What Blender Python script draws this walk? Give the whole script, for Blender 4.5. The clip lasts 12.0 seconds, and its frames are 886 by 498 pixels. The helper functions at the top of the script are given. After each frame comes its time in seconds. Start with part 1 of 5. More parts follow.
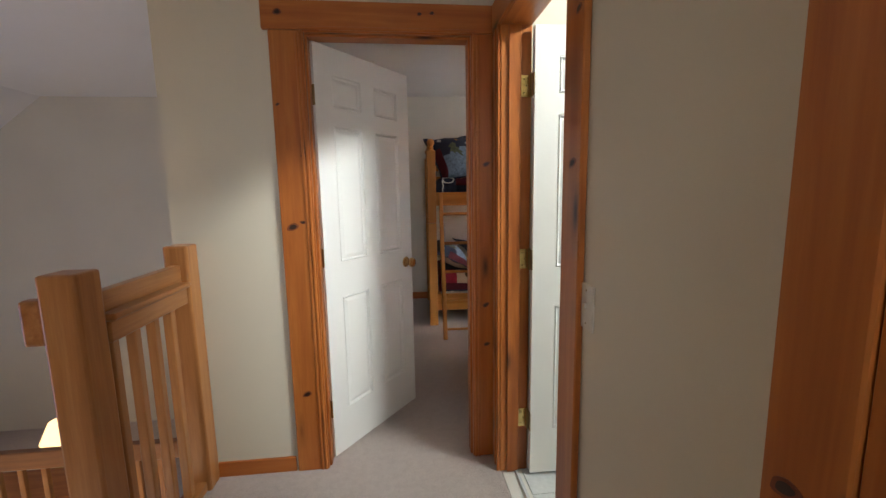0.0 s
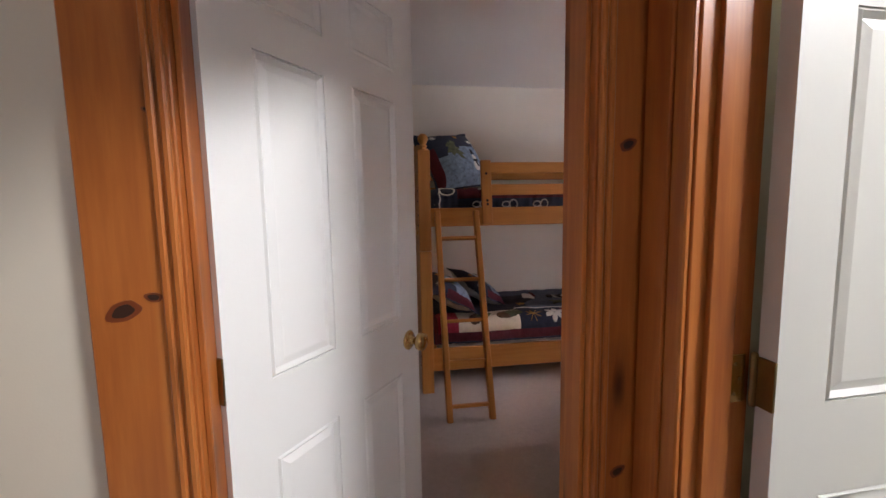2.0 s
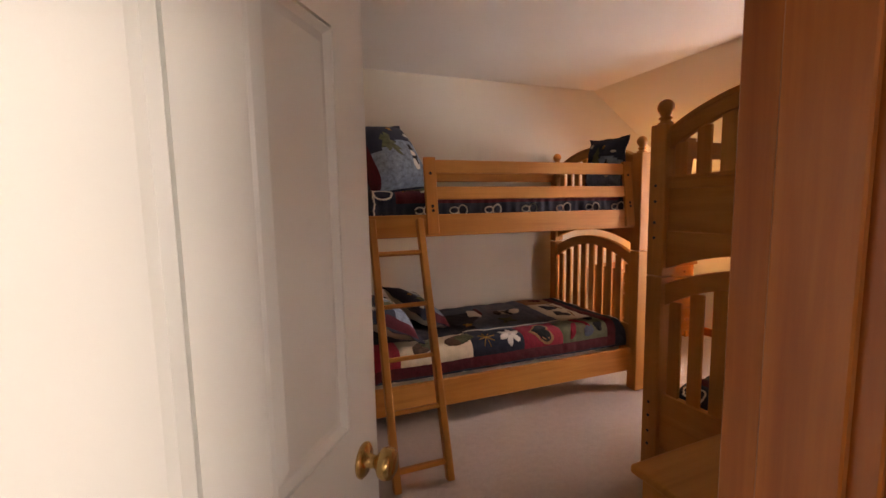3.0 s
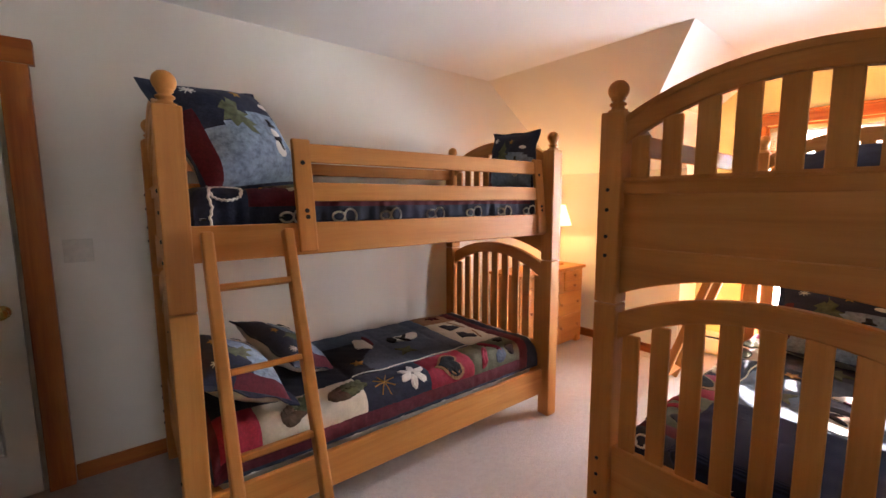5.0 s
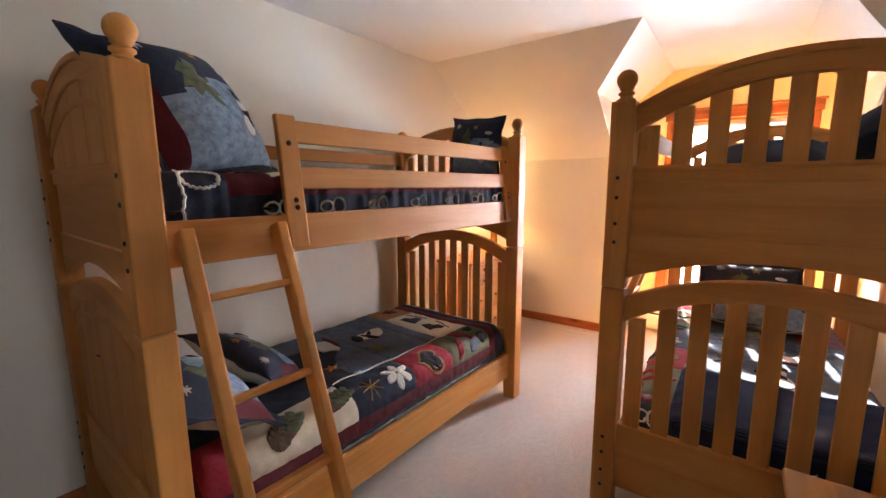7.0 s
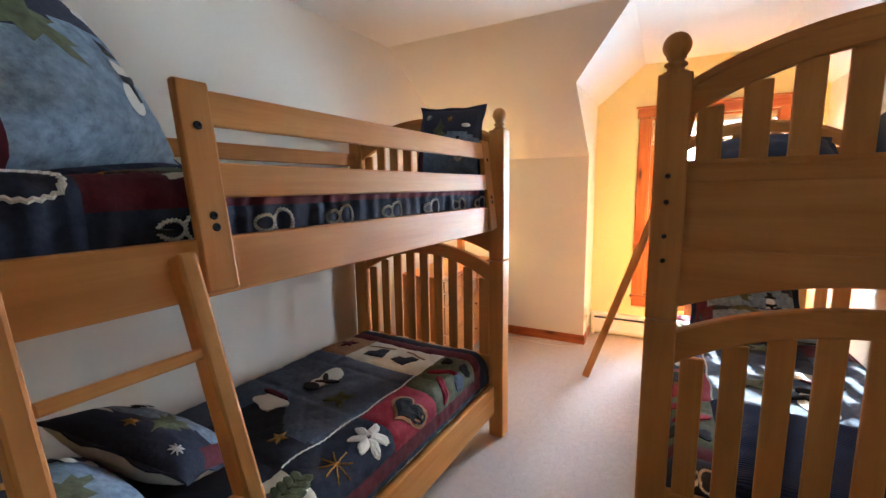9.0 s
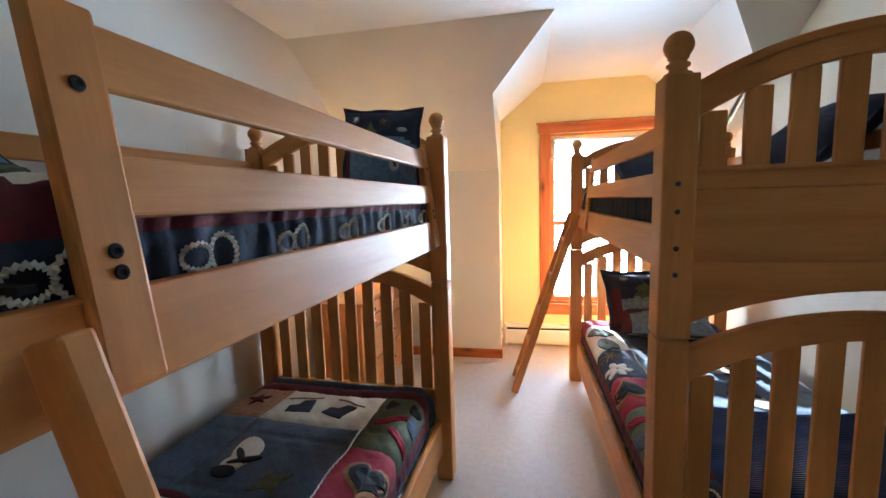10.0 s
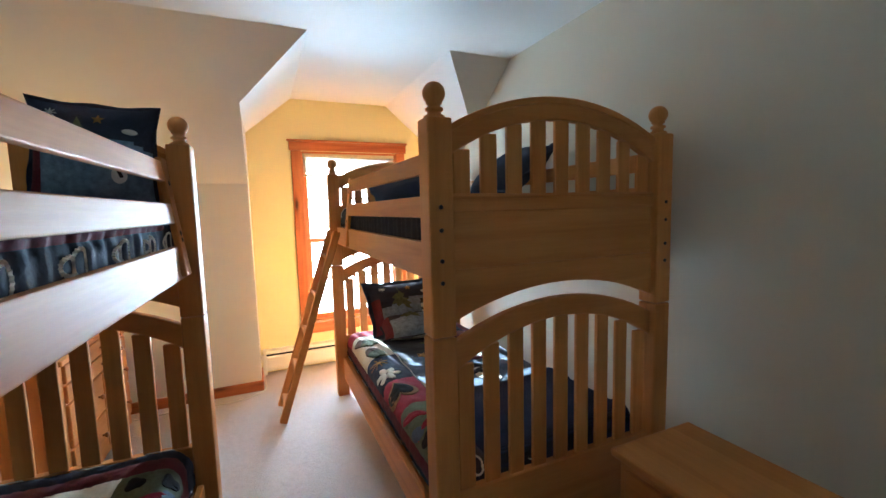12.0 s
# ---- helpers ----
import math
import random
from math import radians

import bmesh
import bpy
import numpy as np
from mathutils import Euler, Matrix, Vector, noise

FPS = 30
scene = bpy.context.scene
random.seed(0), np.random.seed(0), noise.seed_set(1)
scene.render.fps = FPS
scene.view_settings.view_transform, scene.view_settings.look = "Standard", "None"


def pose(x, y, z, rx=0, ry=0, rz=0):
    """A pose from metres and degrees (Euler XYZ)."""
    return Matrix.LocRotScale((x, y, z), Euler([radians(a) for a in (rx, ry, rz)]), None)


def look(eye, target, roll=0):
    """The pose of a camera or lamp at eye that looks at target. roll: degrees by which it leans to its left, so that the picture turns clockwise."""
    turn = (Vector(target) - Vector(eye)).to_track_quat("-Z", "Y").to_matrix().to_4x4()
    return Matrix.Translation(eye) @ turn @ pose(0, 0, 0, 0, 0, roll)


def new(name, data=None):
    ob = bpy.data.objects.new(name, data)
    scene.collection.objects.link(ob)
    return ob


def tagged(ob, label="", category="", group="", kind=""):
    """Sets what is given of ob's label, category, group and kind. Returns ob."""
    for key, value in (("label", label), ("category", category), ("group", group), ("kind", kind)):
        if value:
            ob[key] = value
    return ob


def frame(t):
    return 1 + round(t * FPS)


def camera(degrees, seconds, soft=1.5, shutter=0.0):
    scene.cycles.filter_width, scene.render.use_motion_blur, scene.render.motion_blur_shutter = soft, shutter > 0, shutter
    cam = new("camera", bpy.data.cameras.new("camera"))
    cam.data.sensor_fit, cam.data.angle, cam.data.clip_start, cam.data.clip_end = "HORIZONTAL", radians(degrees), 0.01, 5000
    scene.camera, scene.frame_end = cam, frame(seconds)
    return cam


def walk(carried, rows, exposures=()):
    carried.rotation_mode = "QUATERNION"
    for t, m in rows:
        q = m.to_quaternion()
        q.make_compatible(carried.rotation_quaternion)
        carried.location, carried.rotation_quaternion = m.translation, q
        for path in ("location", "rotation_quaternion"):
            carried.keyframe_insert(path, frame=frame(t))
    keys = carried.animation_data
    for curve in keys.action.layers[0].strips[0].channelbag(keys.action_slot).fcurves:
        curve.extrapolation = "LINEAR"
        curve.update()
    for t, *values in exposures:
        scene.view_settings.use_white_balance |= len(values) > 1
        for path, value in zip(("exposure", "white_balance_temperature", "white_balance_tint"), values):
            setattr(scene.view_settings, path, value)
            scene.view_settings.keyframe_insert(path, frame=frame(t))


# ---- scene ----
cam = camera(94.4, 12.0)
PATH = [
    (0, (-0.058, 0.056, 1.354), (0.152, 2.025, 1.075), -1.0),
    (0.5, (-0.06, 0.347, 1.365), (0.137, 2.321, 1.106), -1.1),
    (1, (-0.128, 0.635, 1.355), (0.129, 2.604, 1.115), -1.2),
    (1.5, (-0.175, 0.933, 1.368), (0.143, 2.895, 1.146), -1.4),
    (2, (-0.154, 1.244, 1.365), (0.223, 3.196, 1.152), -1.0),
    (2.5, (-0.136, 1.52, 1.366), (0.347, 3.45, 1.156), -0.5),
    (3, (-0.152, 1.825, 1.391), (0.609, 3.663, 1.183), -1.1),
    (3.5, (-0.123, 2.052, 1.435), (0.921, 3.747, 1.248), -1.6),
    (5.3, (0.072, 2.535, 1.428), (1.389, 3.984, 1.184), 0.3),
    (5.5, (0.036, 2.592, 1.437), (1.401, 3.997, 1.184), 0.6),
    (5.75, (-0.008, 2.648, 1.443), (1.414, 4.001, 1.183), 0.4),
    (6, (-0.053, 2.69, 1.449), (1.428, 4.007, 1.182), 0.3),
    (6.5, (-0.092, 2.787, 1.455), (1.461, 4.016, 1.172), 0.0),
    (7, (-0.141, 2.844, 1.437), (1.464, 3.998, 1.135), -0.2),
    (7.2, (-0.158, 2.857, 1.435), (1.466, 3.982, 1.122), -0.2),
    (8.8, (0.098, 3.155, 1.423), (1.814, 4.137, 1.124), -0.9),
    (9, (0.17, 3.225, 1.442), (1.912, 4.163, 1.15), -1.0),
    (9.5, (0.274, 3.396, 1.442), (2.125, 4.109, 1.189), -1.4),
    (10, (0.324, 3.619, 1.44), (2.273, 3.999, 1.206), -1.7),
    (10.5, (0.31, 3.766, 1.452), (2.297, 3.828, 1.229), -1.9),
    (11, (0.305, 3.819, 1.452), (2.279, 3.578, 1.241), -1.8),
    (11.5, (0.304, 3.811, 1.451), (2.223, 3.284, 1.252), -1.7),
    (12, (0.321, 3.734, 1.46), (2.143, 2.934, 1.266), -1.5),
]
EXPOSURES = [(0.0, 2.58, 6500, 15), (1.5, 2.45, 6500, 25), (2.4, 2.4, 6400, 26), (3.0, 2.5, 8400, 31), (3.5, 3.0, 7400, 27), (6.0, 3.25, 6300, 17),
             (7.2, 3.25, 6200, 14), (9.0, 3.05, 5450, 4), (10.5, 2.88, 4750, -4), (12.0, 2.8, 4750, -6)]
walk(cam, [(t, look(eye, target, roll)) for t, eye, target, roll in PATH], EXPOSURES)

# ---- light ----
SUN_ELEV, SUN_AZ = 23.7, 9.0      # degrees; azimuth from +x towards +y
world = bpy.data.worlds.new("sky_world")
scene.world = world
world.use_nodes = True
wn = world.node_tree
sky = wn.nodes.new("ShaderNodeTexSky")
sky.sky_type = 'NISHITA'
sky.sun_disc = False
sky.sun_elevation = radians(SUN_ELEV)
sky.sun_rotation = radians(90 - SUN_AZ)
wn.links.new(sky.outputs[0], wn.nodes["Background"].inputs[0])
wn.nodes["Background"].inputs[1].default_value = 0.05


def lamp(name, kind, m, energy, color=(1, 1, 1), **kw):
    data = bpy.data.lights.new(name, kind)
    data.energy, data.color = energy, color
    for k, v in kw.items():
        if k == "size":
            data.shape, data.size, data.size_y = 'RECTANGLE', v[0], v[1]
        if k == "angle":
            data.angle = radians(v)
        if k == "radius":
            data.shadow_soft_size = v
        if k == "spread":
            data.spread = radians(v)
    ob = new(name, data)
    ob.matrix_world = m
    return ob


sd = Vector((math.cos(radians(SUN_ELEV)) * math.cos(radians(SUN_AZ)), math.cos(radians(SUN_ELEV)) * math.sin(radians(SUN_AZ)), math.sin(radians(SUN_ELEV))))
lamp("sun", 'SUN', look(sd * 30, (0, 0, 0)), 4.8, (1.0, 0.94, 0.85), angle=0.6)
# daylight entering at the dormer window and the window behind the landing
lamp("window_daylight", 'AREA', look((4.50, 2.915, 1.2), (0.5, 3.25, 0.85)), 10.5, (0.93, 0.97, 1.0), size=(0.9, 1.5), spread=94)
# cool fill added in mid stairwell; no window is built for it
lamp("stair_window_daylight", 'AREA', look((-3.6, 1.2, 0.2), (-3.0, 5.3, 0.7)), 2.8, (0.32, 0.52, 1.0), size=(1.4, 1.2))
# unseen bathroom source, added high up to light landing and door; no skylight built
lamp("bath_skylight", 'AREA', look((2.44, 0.55, 3.03), (-1.2, 1.9, 1.15)), 9.8, (0.92, 1.0, 0.97), size=(1.3, 0.35), spread=84)
lamp("landing_window_daylight", 'AREA', look((0.10, -1.57, 1.65), (-0.25, 2.3, 1.0)), 0.38, (0.88, 0.95, 1.0), size=(0.5, 0.9), spread=45)
lamp("table_lamp_bulb", 'POINT', pose(3.56, 4.86, 1.29), 0.9, (1.0, 0.62, 0.27), radius=0.04)


# ---- materials ----
def mat(name):
    m = bpy.data.materials.new(name)
    m.use_nodes = True
    return m, m.node_tree, m.node_tree.nodes["Principled BSDF"]


def ramp(nt, fac, stops):
    r = nt.nodes.new("ShaderNodeValToRGB")
    els = r.color_ramp.elements
    els[0].position, els[0].color = stops[0][0], (*stops[0][1], 1)
    els[1].position, els[1].color = stops[-1][0], (*stops[-1][1], 1)
    for p, c in stops[1:-1]:
        e = els.new(p)
        e.color = (*c, 1)
    nt.links.new(fac, r.inputs[0])
    return r.outputs[0]


def coords(nt, scale=(1, 1, 1), shift=None):
    tc = nt.nodes.new("ShaderNodeTexCoord")
    mp = nt.nodes.new("ShaderNodeMapping")
    mp.inputs["Scale"].default_value = scale
    nt.links.new(tc.outputs["Object"], mp.inputs[0])
    if shift:
        oi = nt.nodes.new("ShaderNodeObjectInfo")
        mul = nt.nodes.new("ShaderNodeMath")
        mul.operation = 'MULTIPLY'
        mul.inputs[1].default_value = shift
        nt.links.new(oi.outputs["Random"], mul.inputs[0])
        nt.links.new(mul.outputs[0], mp.inputs["Location"])
    return mp.outputs[0]


def noise_tex(nt, vec, scale, detail=4, rough=0.5, dist=0.0):
    n = nt.nodes.new("ShaderNodeTexNoise")
    n.inputs["Scale"].default_value, n.inputs["Detail"].default_value = scale, detail
    n.inputs["Roughness"].default_value, n.inputs["Distortion"].default_value = rough, dist
    nt.links.new(vec, n.inputs["Vector"])
    return n.outputs["Fac"]


def bump(nt, b, height, strength, dist=0.01):
    n = nt.nodes.new("ShaderNodeBump")
    n.inputs["Strength"].default_value, n.inputs["Distance"].default_value = strength, dist
    nt.links.new(height, n.inputs["Height"])
    nt.links.new(n.outputs[0], b.inputs["Normal"])


def mixc(nt, fac, a, b, mode='MIX'):
    n = nt.nodes.new("ShaderNodeMix")
    n.data_type, n.blend_type = 'RGBA', mode
    for sock, v in ((n.inputs[0], fac), (n.inputs[6], a), (n.inputs[7], b)):
        if isinstance(v, tuple):
            sock.default_value = (*v, 1)
        elif isinstance(v, (int, float)):
            sock.default_value = v
        else:
            nt.links.new(v, sock)
    return n.outputs[2]


def paint(name, c, rough=0.6, var=0.05, bumps=0.08, scale=220):
    m, nt, b = mat(name)
    v = coords(nt)
    big = noise_tex(nt, v, 1.3, 3)
    col = ramp(nt, big, [(0.3, tuple(x * (1 - var) for x in c)), (0.7, tuple(min(1, x * (1 + var)) for x in c))])
    nt.links.new(col, b.inputs["Base Color"])
    b.inputs["Roughness"].default_value = rough
    bump(nt, b, noise_tex(nt, v, scale, 2), bumps, 0.002)
    return m


def wood(name, dark, mid, light, axis='x', rough=0.35, knots=0.0, scale=1.0, coat=0.25):
    """Grain runs along the axis; knots are dark ovals that stretch along it."""
    m, nt, b = mat(name)
    st = {'x': (0.06, 1, 1), 'y': (1, 0.06, 1), 'z': (1, 1, 0.06)}[axis]
    v = coords(nt, tuple(k * scale for k in st), shift=7.0)
    n1 = noise_tex(nt, v, 14, 6, 0.6, 0.6)
    n2 = noise_tex(nt, v, 110, 3, 0.6)
    vb = coords(nt, (1, 1, 1), shift=3.0)
    n3 = noise_tex(nt, vb, 1.6, 2)
    col = ramp(nt, n1, [(0.28, dark), (0.5, mid), (0.74, light)])
    col = mixc(nt, ramp(nt, n2, [(0.35, (0.25, 0.25, 0.25)), (0.65, (0, 0, 0))]), col, dark)
    col = mixc(nt, ramp(nt, n3, [(0.35, (0, 0, 0)), (0.75, (0.35, 0.35, 0.35))]), col, mid)
    if knots:
        kst = {'x': (1.1, 4, 4), 'y': (4, 1.1, 4), 'z': (4, 4, 1.1)}[axis]
        vo = nt.nodes.new("ShaderNodeTexVoronoi")
        vo.inputs["Scale"].default_value = 1.9
        vo.inputs["Randomness"].default_value = 1.0
        nt.links.new(coords(nt, kst, shift=11.0), vo.inputs["Vector"])
        k = ramp(nt, vo.outputs["Distance"], [(0.035 * knots, (1, 1, 1)), (0.11 * knots, (0.25, 0.25, 0.25)), (0.2 * knots, (0, 0, 0))])
        col = mixc(nt, k, col, (0.05, 0.014, 0.006))
    nt.links.new(col, b.inputs["Base Color"])
    b.inputs["Roughness"].default_value = rough
    b.inputs["Coat Weight"].default_value = coat
    b.inputs["Specular IOR Level"].default_value = 0.3
    b.inputs["Coat Roughness"].default_value = 0.2
    bump(nt, b, n2, 0.06, 0.003)
    return m


def cloth(name, c, var=0.25, scale=60, rough=0.9, weave=0.25, quilted=0.0):
    m, nt, b = mat(name)
    v = coords(nt)
    n = noise_tex(nt, v, scale, 5, 0.65)
    n2 = noise_tex(nt, v, 6, 3)
    col = ramp(nt, n, [(0.3, tuple(x * (1 - var) for x in c)), (0.7, tuple(min(1, x * (1 + var)) for x in c))])
    col = mixc(nt, ramp(nt, n2, [(0.35, (0, 0, 0)), (0.7, (0.3, 0.3, 0.3))]), col, tuple(x * 0.75 for x in c))
    nt.links.new(col, b.inputs["Base Color"])
    b.inputs["Roughness"].default_value = rough
    bump(nt, b, noise_tex(nt, v, 45 if quilted else 320, 4), max(weave, quilted), 0.006 if quilted else 0.002)
    return m


def plain(name, c, rough=0.4, metal=0.0, emit=None, strength=1.0):
    m, nt, b = mat(name)
    v = coords(nt)
    col = ramp(nt, noise_tex(nt, v, 40, 3), [(0.3, tuple(x * 0.88 for x in c)), (0.7, c)])
    nt.links.new(col, b.inputs["Base Color"])
    b.inputs["Roughness"].default_value, b.inputs["Metallic"].default_value = rough, metal
    if emit:
        b.inputs["Emission Color"].default_value = (*emit, 1)
        b.inputs["Emission Strength"].default_value = strength
    return m


M_WALL = paint("cream_wall_paint", (0.80, 0.76, 0.67), 0.62, 0.03)
# yellow in this cream paint stands in for sunlight bouncing round the window
M_DORM_GLOW = paint("yellow_dormer_paint", (0.79, 0.70, 0.34), 0.62, 0.03)
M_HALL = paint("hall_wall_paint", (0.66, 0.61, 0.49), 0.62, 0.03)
M_CEIL = paint("ceiling_paint", (0.82, 0.81, 0.78), 0.7, 0.02, 0.12, 160)
M_DOOR = paint("white_door_paint", (0.80, 0.80, 0.76), 0.38, 0.02, 0.05, 90)
M_WHITE = paint("white_enamel", (0.78, 0.77, 0.70), 0.4, 0.02, 0.02)
PINE = ((0.27, 0.065, 0.014), (0.46, 0.145, 0.030), (0.58, 0.22, 0.055))
M_PINE_X = wood("pine_trim_x", *PINE, axis='x', knots=1.3)
M_PINE_Y = wood("pine_trim_y", *PINE, axis='y', knots=1.3)
M_PINE_Z = wood("pine_trim_z", *PINE, axis='z', knots=1.3)
MAPLE = ((0.42, 0.158, 0.031), (0.55, 0.232, 0.052), (0.64, 0.300, 0.078))
M_MAPLE_X = wood("maple_x", *MAPLE, axis='x', rough=0.55, coat=0.0)
M_MAPLE_Y = wood("maple_y", *MAPLE, axis='y', rough=0.55, coat=0.0)
M_MAPLE_Z = wood("maple_z", *MAPLE, axis='z', rough=0.55, coat=0.0)
M_OAK_Z = wood("stair_oak_z", (0.25, 0.09, 0.025), (0.45, 0.19, 0.06), (0.58, 0.28, 0.10), axis='z', rough=0.3)
M_OAK_Y = wood("stair_oak_y", (0.25, 0.09, 0.025), (0.45, 0.19, 0.06), (0.58, 0.28, 0.10), axis='y', rough=0.3)
M_OAK_X = wood("stair_oak_x", (0.16, 0.06, 0.02), (0.3, 0.12, 0.04), (0.4, 0.18, 0.06), axis='x', rough=0.3)
M_BRASS = plain("polished_brass", (0.72, 0.50, 0.20), 0.22, 1.0)
M_BRASS_OLD = plain("aged_brass", (0.32, 0.23, 0.10), 0.35, 1.0)
M_BOLT = plain("dark_bolt", (0.02, 0.018, 0.016), 0.35, 0.6)
M_PLATE = plain("ivory_plastic", (0.72, 0.68, 0.58), 0.4)
M_TILE = plain("white_floor_tile", (0.72, 0.75, 0.74), 0.25)
M_BLIND = plain("cream_blind_slats", (0.62, 0.54, 0.33), 0.5)
M_CORD = plain("white_cord", (0.75, 0.70, 0.60), 0.5)
M_SHADE = plain("lamp_shade", (0.85, 0.70, 0.45), 0.8, 0.0, (1.0, 0.62, 0.25), 0.45)


def carpet_mat():
    m, nt, b = mat("carpet_pile")
    v = coords(nt)
    n = noise_tex(nt, v, 170, 6, 0.75)
    n2 = noise_tex(nt, v, 2.2, 3)
    n3 = noise_tex(nt, v, 28, 4, 0.6)
    col = ramp(nt, n, [(0.3, (0.40, 0.33, 0.295)), (0.7, (0.72, 0.63, 0.57))])
    col = mixc(nt, ramp(nt, n2, [(0.3, (0, 0, 0)), (0.75, (0.3, 0.3, 0.3))]), col, (0.46, 0.375, 0.335))
    col = mixc(nt, ramp(nt, n3, [(0.35, (0.3, 0.3, 0.3)), (0.6, (0, 0, 0))]), col, (0.38, 0.31, 0.275))
    nt.links.new(col, b.inputs["Base Color"])
    b.inputs["Roughness"].default_value = 0.95
    b.inputs["Sheen Weight"].default_value = 0.2
    add = nt.nodes.new("ShaderNodeMath")
    add.operation = 'ADD'
    nt.links.new(n, add.inputs[0])
    nt.links.new(n3, add.inputs[1])
    bump(nt, b, add.outputs[0], 0.7, 0.012)
    return m


M_CARPET = carpet_mat()


def glass_mat():
    m, nt, b = mat("window_glass")
    b.inputs["Base Color"].default_value = (1, 1, 1, 1)
    b.inputs["Roughness"].default_value = 0.0
    b.inputs["Transmission Weight"].default_value = 1.0
    b.inputs["IOR"].default_value = 1.0
    b.inputs["Specular IOR Level"].default_value = 0.3
    return m


M_GLASS = glass_mat()


# ---- building helpers ----
def box(bm, x0, x1, y0, y1, z0, z1, bevel=0.0, segs=1):
    r = bmesh.ops.create_cube(bm, size=1.0, matrix=Matrix.Translation(((x0 + x1) / 2, (y0 + y1) / 2, (z0 + z1) / 2)) @ Matrix.Diagonal((x1 - x0, y1 - y0, z1 - z0, 1)))
    if bevel:
        es = list({e for v in r["verts"] for e in v.link_edges})
        bmesh.ops.bevel(bm, geom=es, offset=bevel, segments=segs, profile=0.5, affect='EDGES', clamp_overlap=True)


def boxes(*args, bevel=0.0, segs=1):
    bm = bmesh.new()
    for a in args:
        box(bm, *a, bevel=bevel, segs=segs)
    return bm


def lathe(bm, profile, segs=20, at=(0, 0, 0), axis='z'):
    rings = []
    for r, h in profile:
        ring = []
        for k in range(segs):
            a = 2 * math.pi * k / segs
            p = (r * math.cos(a), r * math.sin(a), h)
            if axis == 'x':
                p = (h, p[0], p[1])
            if axis == 'y':
                p = (p[0], h, p[1])
            ring.append(bm.verts.new(Vector(p) + Vector(at)))
        rings.append(ring)
    for a, b in zip(rings, rings[1:]):
        for k in range(segs):
            bm.faces.new((a[k], a[(k + 1) % segs], b[(k + 1) % segs], b[k]))
    bm.faces.new(rings[0][::-1])
    bm.faces.new(rings[-1])
    bmesh.ops.recalc_face_normals(bm, faces=bm.faces)


def prism(bm, outline, lo, hi, axis='x', bevel=0.0):
    """Extrudes a closed outline of (a, b) pairs from lo to hi along the axis."""
    def put(a, b, h):
        return {'x': (h, a, b), 'y': (a, h, b), 'z': (a, b, h)}[axis]
    lower = [bm.verts.new(put(a, b, lo)) for a, b in outline]
    upper = [bm.verts.new(put(a, b, hi)) for a, b in outline]
    n = len(outline)
    made = [bm.faces.new(lower), bm.faces.new(upper[::-1])]
    for k in range(n):
        made.append(bm.faces.new((lower[k], upper[k], upper[(k + 1) % n], lower[(k + 1) % n])))
    bmesh.ops.recalc_face_normals(bm, faces=bm.faces)
    if bevel:
        es = [e for e in bm.edges if len(e.link_faces) == 2 and any(f in made[:2] for f in e.link_faces) and e.calc_face_angle(0) > 0.6]
        bmesh.ops.bevel(bm, geom=es, offset=bevel, segments=1, affect='EDGES', clamp_overlap=True)


def part(name, bm, material, parent=None, label="", smooth=False):
    me = bpy.data.meshes.new(name)
    bm.to_mesh(me)
    bm.free()
    for m in (material if isinstance(material, (list, tuple)) else [material]):
        me.materials.append(m)
    if smooth:
        for p in me.polygons:
            p.use_smooth = True
    ob = new(name, me)
    if parent:
        ob.parent = parent
    if label:
        tagged(ob, label)
    return ob


def again(ob, parent, m=None):
    """Another part on the same mesh."""
    o = new(ob.name.split(".")[0], ob.data)
    o.parent = parent
    if m:
        o.matrix_basis = m
    if "label" in ob:
        o["label"] = ob["label"]
    return o


def thing(name, label, category, m=None, group=""):
    ob = new(name)
    ob.empty_display_size = 0.1
    tagged(ob, label, category, group)
    if m:
        ob.matrix_world = m
    return ob


def setting(name, bm, material, label, smooth=False):
    return tagged(part(name, bm, material, None, "", smooth), label, kind="structure", category=name.rstrip("_0123456789").replace("_", " "))


# ---- structure ----
CEIL, SOUTH, SOUTH_HALL = 2.482, 2.09, 1.99
SLOPE_X, KNEE_X, KNEE_Z = 2.824, 3.95, 1.70
DORM_N, DORM_S, DORM_X, DORM_Z = 3.815, 2.18, 4.34, 2.164
DN, DS = 3.431, 2.553           # where the dormer's sides reach the flat ceiling
VAL_X = SLOPE_X + (CEIL - DORM_Z) / (CEIL - KNEE_Z) * (KNEE_X - SLOPE_X)                   # where the main slope meets the dormer's eaves
WEST = -0.94
OUT = -1.06                    # stair edge of the landing
setting("floor", boxes((WEST - 0.05, DORM_X + 0.1, SOUTH_HALL, 5.3, -0.12, 0), (OUT, 0.40, -1.6, SOUTH_HALL, -0.12, 0)), M_CARPET, "beige pink cut-pile carpet of bedroom and landing")
NTILT = -2.2                   # degrees by which the north wall turns from the x axis


def north(x):
    return 5.081 + math.tan(radians(NTILT)) * (x - 2.825)


def on_north(x):
    """A pose on the north wall's face, x along the wall."""
    return pose(x, north(x), 0, 0, 0, NTILT)


